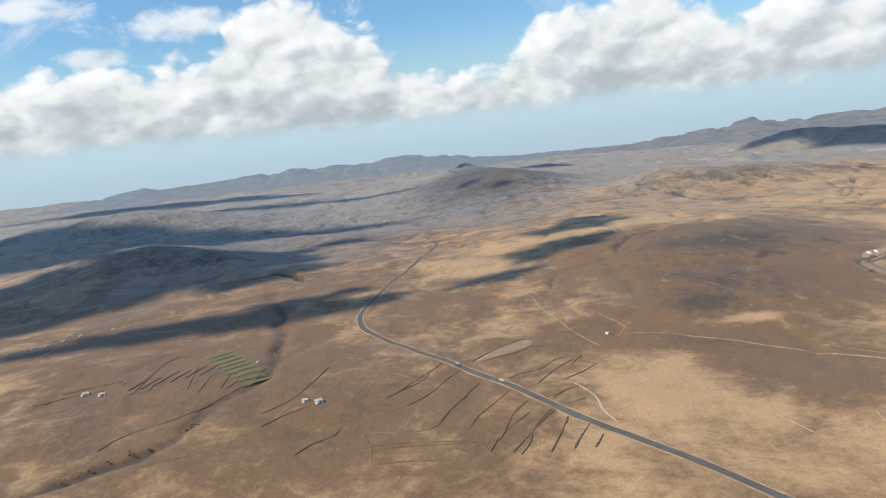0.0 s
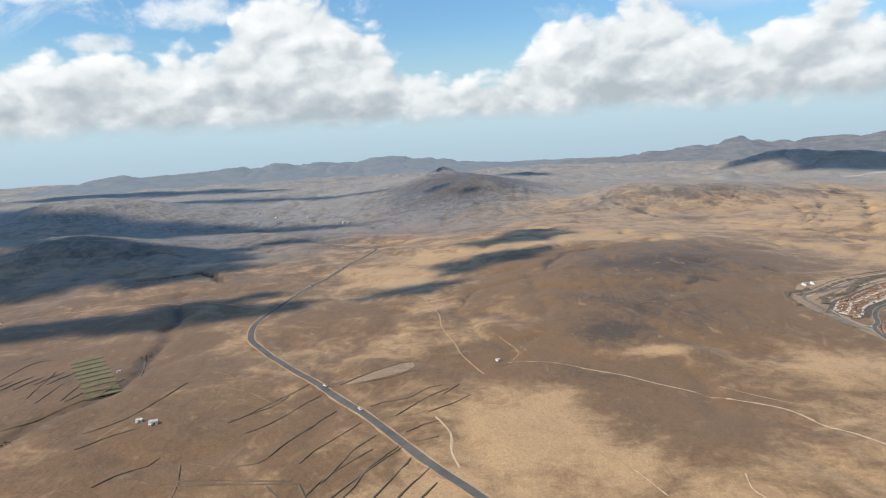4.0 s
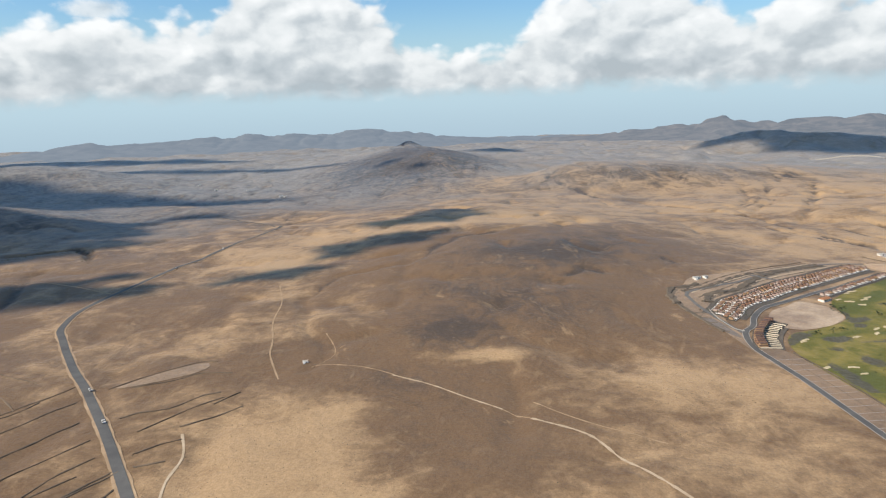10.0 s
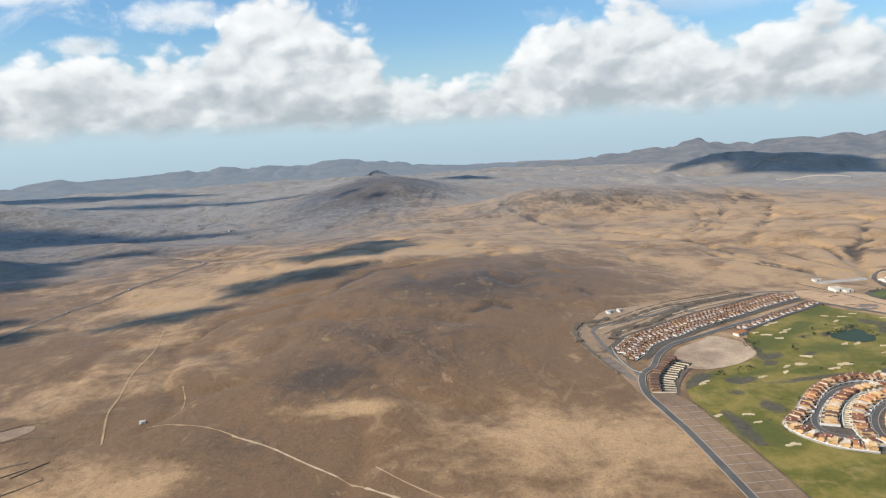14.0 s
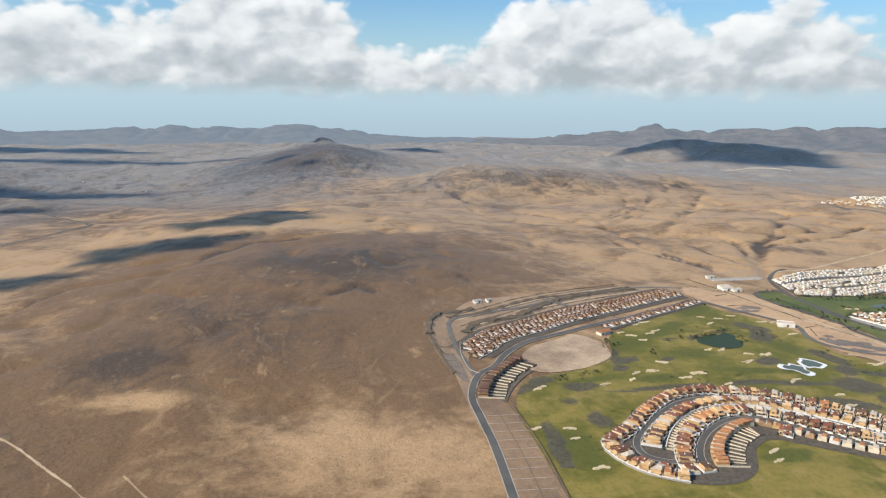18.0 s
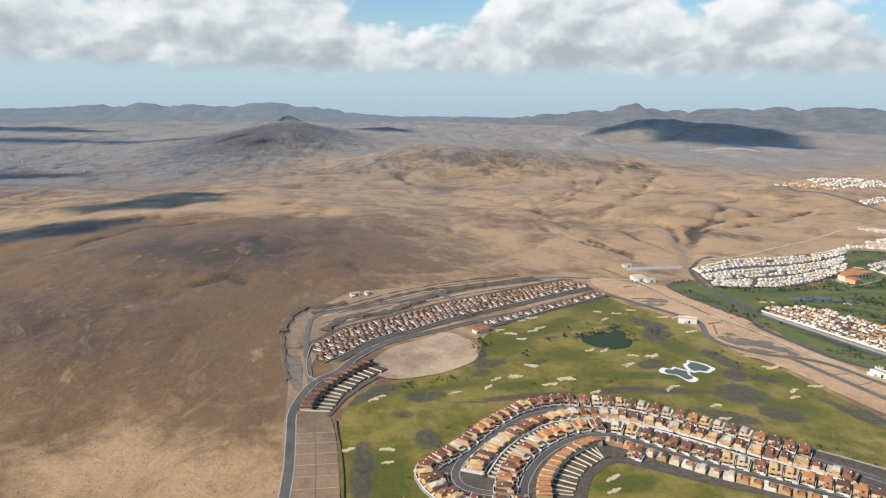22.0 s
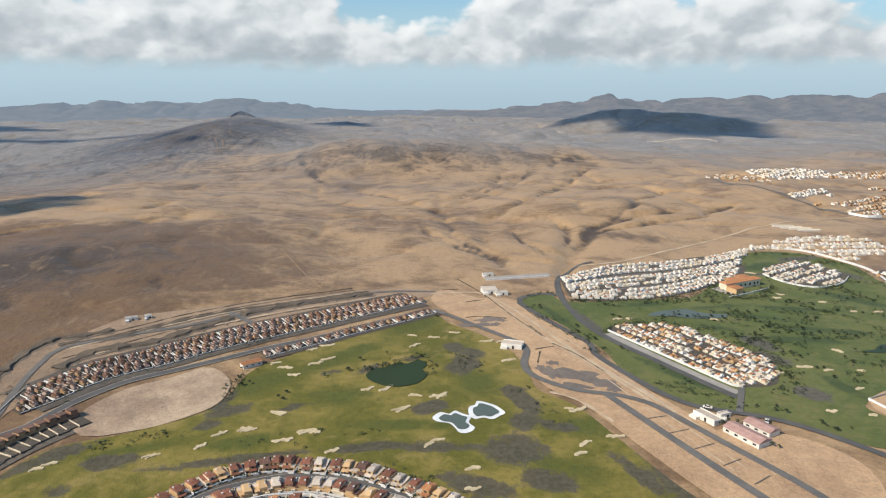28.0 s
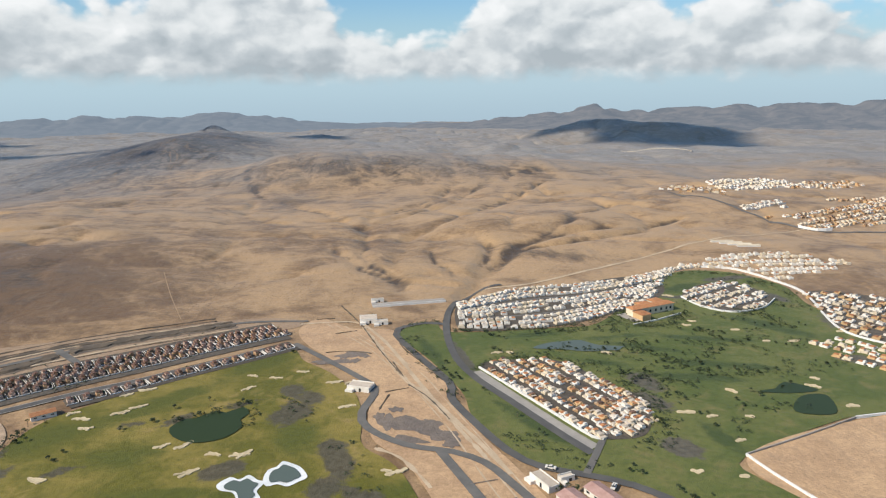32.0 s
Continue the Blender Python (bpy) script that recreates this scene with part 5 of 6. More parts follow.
BUNGALOWS = [(bungalow(WHITE, ROOF_PALE, 0), "white bungalow with stepped pale flat roofs"), (bungalow(WHITE, TILE, 1), "white bungalow with a small terracotta roof"), (bungalow(CREAM, ROOF_PALE, 1), "cream bungalow with a pale roof"), (bungalow(WHITE, ROOF_PALE, 1), "white bungalow with a pale roof and tower")]
TAN = [(bungalow(OCHRE, TILE, 1), "ochre bungalow with a terracotta roof"), (bungalow(TAWNY, TILE_BROWN, 0), "tawny bungalow with a small brown tiled roof"), (bungalow(CREAM, TILE, 0), "cream bungalow with a small tiled roof"), (bungalow(CREAM, ROOF_PALE, 0), "cream bungalow with stepped flat roofs"), (bungalow(WHITE, TILE, 1), "white bungalow with a terracotta roof and garden wall")]


def along(pts, spacing, offset=0.0, start=0.0, stop=1e9):
    """Places at even steps along a curve, shifted sideways (right of its run is positive)."""
    line = smooth_line(pts, 2.0)
    run, due = 0.0, start
    for a, b in zip(line, line[1:]):
        d = b - a
        while run + d.length >= due and due <= stop:
            u = d.normalized()
            q = a + u * (due - run)
            yield q.x + u.y * offset, q.y - u.x * offset, math.atan2(u.y, u.x)
            due += spacing
        run += d.length


def row(pts, kinds, spacing, group, offset=0.0, face=1, start=0.0, stop=1e9, size=1.0, seed=1, lift=0.4, name="villa", stagger=0.0, slim=1.0):
    """A row of houses along a curve; face 1 looks to the right of its run, -1 to the left."""
    r = random.Random(seed)
    for x, y, a in along(pts, spacing, offset, start, stop):
        kind, label = r.choice(kinds)
        if stagger:
            if r.random() < 0.1:
                continue
            x, y, a = x + r.gauss(0, stagger), y + r.gauss(0, stagger), a + r.choice((0, 0, 0, math.pi / 2, -math.pi / 2)) + r.uniform(-0.15, 0.15)
        place(kind, x, y, a + (0 if face > 0 else math.pi) + r.uniform(-0.05, 0.05), label, group, size * r.uniform(0.93, 1.04), name, lift=lift, tall=0.6, slim=slim)


def estate(outline, kinds, gap, spacing, angle, group, size=1.0, seed=1, jitter=0.8, lift=0.3, name="bungalow", joined=False):
    """Houses in parallel rows that fill an outline, alternate rows back to back."""
    r = random.Random(seed)
    heap = []
    c, s = math.cos(angle), math.sin(angle)
    local = [(x * c + y * s, -x * s + y * c) for x, y in outline]
    lo_u, hi_u, lo_v, hi_v = min(p[0] for p in local), max(p[0] for p in local), min(p[1] for p in local), max(p[1] for p in local)
    n, v = 0, lo_v + gap * 0.45
    while v < hi_v:
        u = lo_u + spacing * (0.5 if n % 2 else 0.35)
        while u < hi_u:
            inside = False
            for a, b in zip(local, local[1:] + local[:1]):
                if (a[1] > v) != (b[1] > v) and u < (b[0] - a[0]) * (v - a[1]) / (b[1] - a[1]) + a[0]:
                    inside = not inside
            if inside and r.random() > 0.04:
                p, q = u + r.uniform(-jitter, jitter), v + r.uniform(-jitter, jitter)
                kind, label = r.choice(kinds)
                x, y, a = p * c - q * s, p * s + q * c, angle + (math.pi if n % 2 else 0) + r.choice((0, 0, 0, 0.5 * math.pi)) + r.uniform(-0.08, 0.08)
                big = size * r.uniform(0.88, 1.1)
                if joined:
                    heap.append((kind, Matrix.LocRotScale((x, y, ground(x, y) + lift), Euler((0, 0, a)), (big, big, big * 0.52))))
                else:
                    place(kind, x, y, a, label, group, big, name, lift=lift, tall=0.55)
            u += spacing
        v += gap * (0.86 if n % 2 else 1.14)
        n += 1
    if joined:
        verts, faces, slots, mats = [], [], [], []
        for kind, m in heap:
            for _, me in kind:
                o = len(verts)
                if me.materials[0] not in mats:
                    mats.append(me.materials[0])
                verts += [tuple(m @ w.co) for w in me.vertices]
                faces += [tuple(o + i for i in f.vertices) for f in me.polygons]
                slots += [mats.index(me.materials[0])] * len(me.polygons)
        ob = mesh_object("far_houses", verts, faces, mats[0])
        for m in mats[1:]:
            ob.data.materials.append(m)
        ob.data.polygons.foreach_set("material_index", slots)
        tagged(ob, "dense far rows of white and tan holiday houses", "houses", kind="stuff")


# oval estate: four rings of villas and the fan of terrace houses inside
row(OUTER, VILLAS, 6.1, "oval estate villas", 5.2, 1, 3, 275, 0.92, 11, slim=0.8)
row(ROAD_1, VILLAS, 6.1, "oval estate villas", 7.2, -1, 40, 250, 0.96, 12, slim=0.78)
row(ROAD_2, VILLAS, 6.1, "oval estate villas", -7.2, 1, 6, 235, 0.96, 13, slim=0.78)
row(ROAD_2, TERRACES, 4.9, "fan of terrace houses", 8.0, -1, 4, 72, 0.98, 14, name="terrace_house", slim=0.72)
row(ROAD_2, TAN, 5.2, "white-fronted villas", 6.8, -1, 78, 200, 0.9, 15, name="bungalow", slim=0.85)
row(ROAD_1, VILLAS, 7.0, "oval estate villas", -7.4, 1, 2, 30, 0.85, 16)
GARDENS = [(531, 514), (539, 529), (550, 543), (563, 554), (578, 559), (593, 558), (607, 552), (622, 541), (640, 525), (668, 502)]
wall_line("garden_wall", GARDENS, 0.5, 1.6, KERB, "white wall between back gardens of the villas", "wall")
for x, y, a in along(GARDENS, 3.1):
    turn = a + math.pi / 2
    wall_line("garden_wall", [(x - 3.4 * math.cos(turn), y - 3.4 * math.sin(turn)), (x - 0.3 * math.cos(turn), y - 0.3 * math.sin(turn))], 0.3, 1.3, CREAM, "low cream wall between two back gardens", "wall")
place(VILLAS[1][0], 598, 527, -0.6, "cream villa alone on a dark fenced plot", "", 0.9, "villa", lift=0.4, tall=0.6)

# long curved rows beside the first golf course
ROW_2 = [(453, 636), (464, 649), (475, 665), (491, 678), (507, 688), (527, 704), (554, 722), (583, 741), (622, 767), (650, 784)]
ROW_3 = [(556, 694), (579, 709), (601, 725), (630, 744), (656, 762)]
ROW_MID = [((a[0] + b[0]) / 2, (a[1] + b[1]) / 2) for a, b in zip([(449, 655), (460, 670), (470, 683), (490, 696), (502, 706), (520, 719), (545, 737), (575, 754), (612, 777), (640, 793)], ROW_2)]
strip("house_plots", ROW_MID, 34.0, YARD, 0.36, "gravel ground between the house rows, darkened for their shade", "ground", "structure")
strip("house_plots", ROW_3, 15.0, YARD, 0.48, "gravel ground of the lower house row, darkened for its shade", "ground", "structure")
for n, f in enumerate((-0.06, 0.28, 0.66, 1.0)):
    line = [(a[0] + (b[0] - a[0]) * f, a[1] + (b[1] - a[1]) * f) for a, b in zip([(449, 655), (460, 670), (470, 683), (490, 696), (502, 706), (520, 719), (545, 737), (575, 754), (612, 777), (640, 793)], ROW_2)]
    row(line, ROWHOUSES, 5.2, "curved house rows", 0, 1 if n % 2 else -1, 2, size=0.74, seed=21 + n, name="row_house", slim=0.82)
row(ROW_3, ROWHOUSES, 6.4, "curved house rows", 0, 1, 2, size=0.74, seed=28, name="row_house", slim=0.95)
row([(448, 578), (450, 588), (455, 601), (462, 613), (470, 624), (479, 634)], TERRACES_BROWN, 4.7, "terrace fan beside the estate road", 3.4, -1, 1, size=1.04, seed=24, name="terrace_house", slim=0.8)
strip("house_plots", [(455, 574), (460, 588), (466, 600), (473, 611), (482, 622)], 18.0, YARD, 0.4, "gravel gardens behind the terrace fan, darkened for shade", "ground", "structure")
wall_line("garden_wall", [(560, 741), (549, 727)], 0.6, 1.0, KERB, "white garden wall between house rows", "wall")

# white estates of the resort
V1 = [(760, 717), (771, 726), (797, 725), (811, 713), (818, 692), (832, 672), (830, 654), (819, 634), (804, 632), (798, 633), (781, 669)]
patch("house_plots", V1, YARD, 0.45, "dark ground of the white wedge-shaped estate", "ground", "structure")
wall_line("boundary_wall", [(759, 717), (780, 671), (796, 635), (800, 632)], 0.8, 1.3, KERB, "long white wall along the resort road", "wall")
estate(V1, TAN + BUNGALOWS[:2], 6.6, 4.5, math.atan2(-82, 37), "wedge-shaped estate", 0.62, 31, name="cottage")
V1_WHITE = [(820, 672), (829, 665), (817, 635), (803, 636)]
patch("house_plots", V1_WHITE, YARD, 0.46, "dark ground of the small white block", "ground", "structure", smooth=False)
estate(V1_WHITE, BUNGALOWS, 6.0, 4.4, math.atan2(-82, 37), "small white block of cottages", 0.62, 32, name="cottage")
V2 = [(755, 784), (765, 776), (800, 776), (834, 784), (870, 804), (902, 826), (920, 858), (905, 886), (851, 872), (810, 866), (776, 848), (760, 832)]
patch("house_plots", V2, YARD, 0.4, "dark ground of the white hillside estate", "ground", "structure")
LOW = [(757, 784), (783, 780), (808, 779), (834, 788), (866, 806), (897, 826)]
TOP = [(762, 835), (786, 852), (818, 868), (862, 872), (905, 884), (950, 906)]
between = lambda f: [(a[0] + (b[0] - a[0]) * f, a[1] + (b[1] - a[1]) * f) for a, b in zip(LOW, TOP)]
for i, f in enumerate((0.0, 0.10, 0.20, 0.36, 0.46, 0.56, 0.74, 0.84, 0.95)):
    row(between(f), BUNGALOWS, 4.8, "white hillside estate", 0, 1 if i % 2 else -1, 1, size=0.70, seed=60 + i, name="bungalow", lift=0.4, stagger=0.25, slim=0.9)
for f in (0.28, 0.65):
    strip("road", between(f), 2.4, ASPHALT, 0.6, "narrow grey lane between white house rows", "road", "structure")
row([(905, 880), (922, 888), (952, 902), (973, 907)], BUNGALOWS, 5.6, "white hillside estate", 0, 1, 2, size=0.72, seed=33, name="bungalow")
V3 = [(956, 913), (1010, 935), (1064, 931), (1108, 899), (1054, 872), (1010, 858), (996, 892), (966, 904)]
estate(V3, BUNGALOWS, 11.5, 6.8, -0.05, "upper white estate", 0.78, 35, joined=True)
wall_line("boundary_wall", [(972, 905), (995, 891), (1008, 856), (1012, 828), (1000, 790)], 0.8, 1.6, KERB, "white wall round the upper estate", "wall")
OVAL = [(922, 828), (934, 846), (955, 860), (974, 858), (984, 838), (981, 815), (962, 797), (940, 792), (926, 806)]
patch("house_plots", OVAL, YARD, 0.4, "dark ground of the round white estate", "ground", "structure")
estate(OVAL, BUNGALOWS, 8.0, 5.8, 0.5, "round white estate", 0.74, 36, joined=True)
wall_line("boundary_wall", [(921, 828), (925, 805), (939, 790), (963, 795), (983, 814)], 0.6, 1.4, KERB, "white wall round the estate", "wall")
V4 = [(1013, 825), (1040, 822), (1085, 770), (1050, 715), (1010, 705), (988, 743), (998, 781)]
patch("house_plots", V4, YARD, 0.4, "dark ground of the white estate", "ground", "structure")
estate(V4, BUNGALOWS + TAN[:2], 9.0, 6.2, -1.1, "white slope estate", 0.76, 37, joined=True)
wall_line("boundary_wall", [(997, 783), (987, 743), (1004, 712), (1020, 700)], 0.6, 1.5, KERB, "white wall below the estate", "wall")
V5 = [(954, 730), (972, 736), (1000, 714), (1010, 690), (968, 685), (955, 705)]
estate(V5, TAN, 9.0, 6.0, -1.0, "cream fairway estate", 0.74, 38, joined=True)
wall_line("boundary_wall", [(918, 638), (940, 640), (990, 642)], 0.6, 1.4, KERB, "white wall of the bare plot", "wall")
wall_line("boundary_wall", [(853, 613), (856, 598), (864, 576), (880, 552)], 0.6, 1.4, KERB, "white wall of the bare plot", "wall")
wall_line("boundary_wall", [(853, 613), (886, 625), (918, 638)], 0.6, 1.2, PAVING, "grey wall of the bare plot", "wall")

# far town
estate([(1207, 1395), (1330, 1450), (1330, 1330), (1235, 1270), (1180, 1285)], BUNGALOWS, 15, 9, 0.4, "far apartment blocks", 1.15, 41, joined=True)
estate([(1092, 1290), (1150, 1330), (1180, 1285), (1160, 1225), (1110, 1260)], TAN, 15, 10, -0.5, "far town houses", 1.0, 42, joined=True)
estate([(1127, 1140), (1160, 1178), (1210, 1180), (1190, 1140)], BUNGALOWS, 13, 8, 0.4, "far white blocks", 1.1, 43, joined=True)
estate([(1140, 1105), (1236, 1126), (1300, 1160), (1354, 1195), (1340, 1110), (1238, 1042), (1156, 1032), (1146, 1052), (1180, 1080)], TAN, 12, 6.4, 0.35, "far housing rows", 0.85, 44, joined=True)
estate([(1302, 1316), (1360, 1370), (1430, 1375), (1420, 1320), (1340, 1290)], TAN, 14, 8, 0.3, "far curved housing", 0.95, 45, joined=True)
estate([(1250, 1188), (1354, 1196), (1420, 1240), (1420, 1180), (1360, 1130)], TAN, 13, 6.6, 0.4, "far housing rows", 0.85, 46, joined=True)
wall_line("boundary_wall", [(1146, 1048), (1155, 1029), (1170, 1028)], 1.2, 3.0, KERB, "long white retaining wall", "wall")
wall_line("boundary_wall", [(1381, 2248), (1450, 2160), (1510, 2088)], 5.0, 3.0, PAVING, "long low white greenhouse wall on the plain", "wall")


# ---------------------------------------------------------------- single buildings
def shed(length, depth, tall, roof=TILE):
    tall *= 0.7
    v = [("wall", boxes("wall", WHITE, (-length / 2, length / 2, -depth / 2, depth / 2, -1, tall))), ("roof", pitched("roof", roof, -length / 2, length / 2, -depth / 2, depth / 2, tall, depth * 0.16, 0.1, 0.3))]
    n = max(2, int(length / 4))
    for i in range(n):
        x = -length / 2 + (i + 0.5) * length / n
        v.append(("wall>window", boxes("window", GLASS, (x - 0.8, x + 0.8, -depth / 2 - 0.06, -depth / 2 + 0.1, tall * 0.45, tall * 0.75))))
    return v


def block(length, depth, tall):
    tall *= 0.7
    return [("wall", boxes("wall", WHITE, (-length / 2, length / 2, -depth / 2, depth / 2, -1, tall), (-length / 2, -length / 6, -depth / 2 - 2.5, -depth / 2, -1, tall * 0.6))), ("roof", boxes("roof", ROOF_PALE, (-length / 2 + 0.3, length / 2 - 0.3, -depth / 2 + 0.3, depth / 2 - 0.3, tall - 0.05, tall + 0.12))),
            ("roof>parapet", boxes("parapet", WHITE, (-length / 2, length / 2, -depth / 2, -depth / 2 + 0.25, tall, tall + 0.6), (-length / 2, length / 2, depth / 2 - 0.25, depth / 2, tall, tall + 0.6))),
            ("wall>door", boxes("door", GLASS, (0.4, 1.6, -depth / 2 - 0.05, -depth / 2 + 0.1, 0.1, min(2.1, tall * 0.8))))]


SHED_ROOF = plain("faded_red_sheeting", (0.36, 0.205, 0.165), (0.48, 0.30, 0.25), 0.75, 0.4, 2.5, 0.2, 0.2)
axis = math.atan2(-20, 9)
place(shed(18, 8, 4.0, SHED_ROOF), 776, 584, axis, "white shed with a long red tiled roof", "", name="warehouse", category="warehouse")
place(shed(13, 7, 3.8, SHED_ROOF), 786, 590, axis, "white shed with a red tiled roof in the yard", "", name="warehouse", category="warehouse")
place(block(12, 5, 3.6), 767, 602, axis, "white flat-roofed commercial building beside the road", "", name="building", category="building")
place(block(6, 2.8, 2.6), 776, 604, 0.3, "low white annex beside the road", "", name="building", category="building")
place(block(12, 7, 3.4), 696, 698, -0.4, "white flat-roofed clubhouse at the course edge", "", name="clubhouse", category="building")
place(block(11, 9, 4.2), 699, 802, 0.05, "white square utility building on sandy ground", "", name="building", category="building")
place(block(9, 4, 3.0), 707, 797, 0.05, "low grey-white annex of the utility building", "", name="building", category="building")
place(shed(13, 6.5, 3.8), 551, 681, 0.55, "estate clubhouse with a red tiled roof", "", 0.8, name="clubhouse", category="building")
place([("slab", boxes("slab", PAVING, (-26, 26, -3.5, 3.5, -1.2, 1.0))), ("edge_wall", boxes("edge_wall", KERB, (-26, 26, -3.9, -3.5, -1.2, 1.5)))], 727, 840, 0.12, "long low pale concrete platform on the sand", "", name="platform", category="platform")
place(block(9, 3, 2.6), 705, 846, 0.1, "long low white hut behind the platform", "", name="hut", category="hut")
place(block(7, 3, 2.6), 468, 747, 0.3, "small white site hut on the terrace", "", name="hut", category="hut")
place(block(4, 3, 2.6), 477, 750, 0.3, "small white site hut on the terrace", "", name="hut", category="hut")
hotel = [("wing", boxes("wing", OCHRE, (-15, -9, -11, -3, -1, 6.0))), ("wing", boxes("wing", CREAM, (8, 15, 3, 12, -1, 6.0))), ("wing", boxes("wing", OCHRE, (-4, 4, 3, 9, -1, 6.5))), ("wing", boxes("wing", CREAM, (-15, 15, -3, 3, -1, 7.5))),
         ("roof", pitched("roof", TILE, -15, 15, -3, 3, 7.5, 1.7, 2.5, 0.5)), ("roof", pitched("roof", TILE, -15, -9, -11, -3, 6.0, 1.4, 1.5, 0.5)), ("roof", pitched("roof", TILE, 8, 15, 3, 12, 6.0, 1.4, 1.5, 0.5)), ("roof", pitched("roof", TILE, -4, 4, 3, 9, 6.5, 1.3, 1.5, 0.5))]
hotel += [("wing>window", boxes("window", GLASS, (x, x + 1.3, -3.08, -2.9, 2.5, 5.0))) for x in (-7, -3, 1, 5, 9, 12)]
place(hotel, 886, 798, 0.35, "cream hotel with bright terracotta roofs among palms", "", 1.15, "hotel", "hotel", tall=0.62)
patch("terrace", [(862, 795), (875, 800), (880, 785), (868, 779)], PAVING, 0.6, "pale paved terrace beside the hotel", "terrace", "structure", smooth=False)
wall_line("boundary_wall", [(866, 774), (884, 781), (905, 792)], 0.5, 1.2, KERB, "white garden wall of the hotel", "wall")
for i in range(4):
    place([("bed", boxes("bed", KERB, (-13, 13, -2, 2, -0.5, 1.2))), ("cover", lean("cover", CREAM, -13, 13, -2, 2, 1.6, 2.2, 0.1))], 1030 + 5 * i, 984 - 7 * i, -0.15, "low pale nursery shelter on the hillside", "nursery shelters", 0.8, "nursery_shelter", "shelter")
for x, y, s, lab in [(-317, 570, 1.3, "white farmhouse among brown fields"), (-300, 564, 1.2, "white farmhouse among brown fields"), (-292, 588, 0.8, "small farmhouse above the terraces"), (-114, 493, 1.0, "white farmhouse alone on the plain"), (-103, 489, 1.3, "white farm shed beside the house"), (-177, 604, 0.7, "small hut at the stream bed"),
                     (-440, 770, 1.0, "pale house of a small hamlet"), (-452, 757, 1.0, "pale house of a small hamlet"), (-463, 748, 1.1, "pale house of a small hamlet"), (-428, 785, 0.9, "pale house of a small hamlet"), (-400, 806, 0.9, "pale house beside the farm road"), (-348, 1960, 2.0, "white farm building on the far plain"), (-141, 1790, 2.2, "white farm building on the far plain"), (-130, 1782, 1.6, "white farm shed on the far plain"),
                     (134, 578, 0.8, "small hut beside the dirt track"), (-250, 1900, 1.4, "pale farmhouse on the far plain"), (-420, 2050, 1.5, "pale farmhouse on the far plain")]:
    place(block(7, 5, 3.2), x, y, 0.3, lab, "farm buildings", s * 0.62, "farmhouse", "house")


# ---------------------------------------------------------------- trees and scrub
def crown_mesh(name, radius, tall, leaves, seed, droop=0.0):
    """A loose crown of separate leaf blades round several limbs."""
    r = random.Random(seed)
    v, f = [], []
    for i in range(leaves):
        a, e = r.uniform(0, 6.283), r.uniform(-0.3, 1.4)
        q = radius * r.uniform(0.35, 1.0)
        c = Vector((q * math.cos(a) * math.cos(e), q * math.sin(a) * math.cos(e), tall * (0.5 + 0.5 * math.sin(e)) * r.uniform(0.7, 1.1) - droop * q))
        d = Vector((r.uniform(-1, 1), r.uniform(-1, 1), r.uniform(-0.6, 0.6))).normalized() * radius * 0.3
        n = d.cross(Vector((r.uniform(-1, 1), r.uniform(-1, 1), 1))).normalized() * radius * 0.17
        o = len(v)
        v += [tuple(c - d), tuple(c + n), tuple(c + d), tuple(c - n)]
        f.append((o, o + 1, o + 2, o + 3))
    return mesh_of(name, v, f, LEAF)


def tree(height_, radius, leaves, seed):
    n = 6
    ring = lambda q, z, dx: [(q * math.cos(i / n * 6.283) + dx, q * math.sin(i / n * 6.283), z) for i in range(n)]
    v = ring(0.22, -0.4, 0) + ring(0.15, height_ * 0.5, 0.08) + ring(0.1, height_ * 0.95, 0.2)
    f = [(k * n + i, k * n + (i + 1) % n, (k + 1) * n + (i + 1) % n, (k + 1) * n + i) for k in range(2) for i in range(n)]
    crown = crown_mesh("crown", radius, radius * 0.9, leaves, seed)
    crown.transform(Matrix.Translation((0.2, 0, height_ * 0.75)))
    return [("trunk", mesh_of("trunk", v, f, BARK)), ("crown", crown)]


TREES = [tree(2.6, 1.9, 80, 1), tree(1.6, 2.2, 90, 2), tree(3.4, 1.6, 70, 3)]
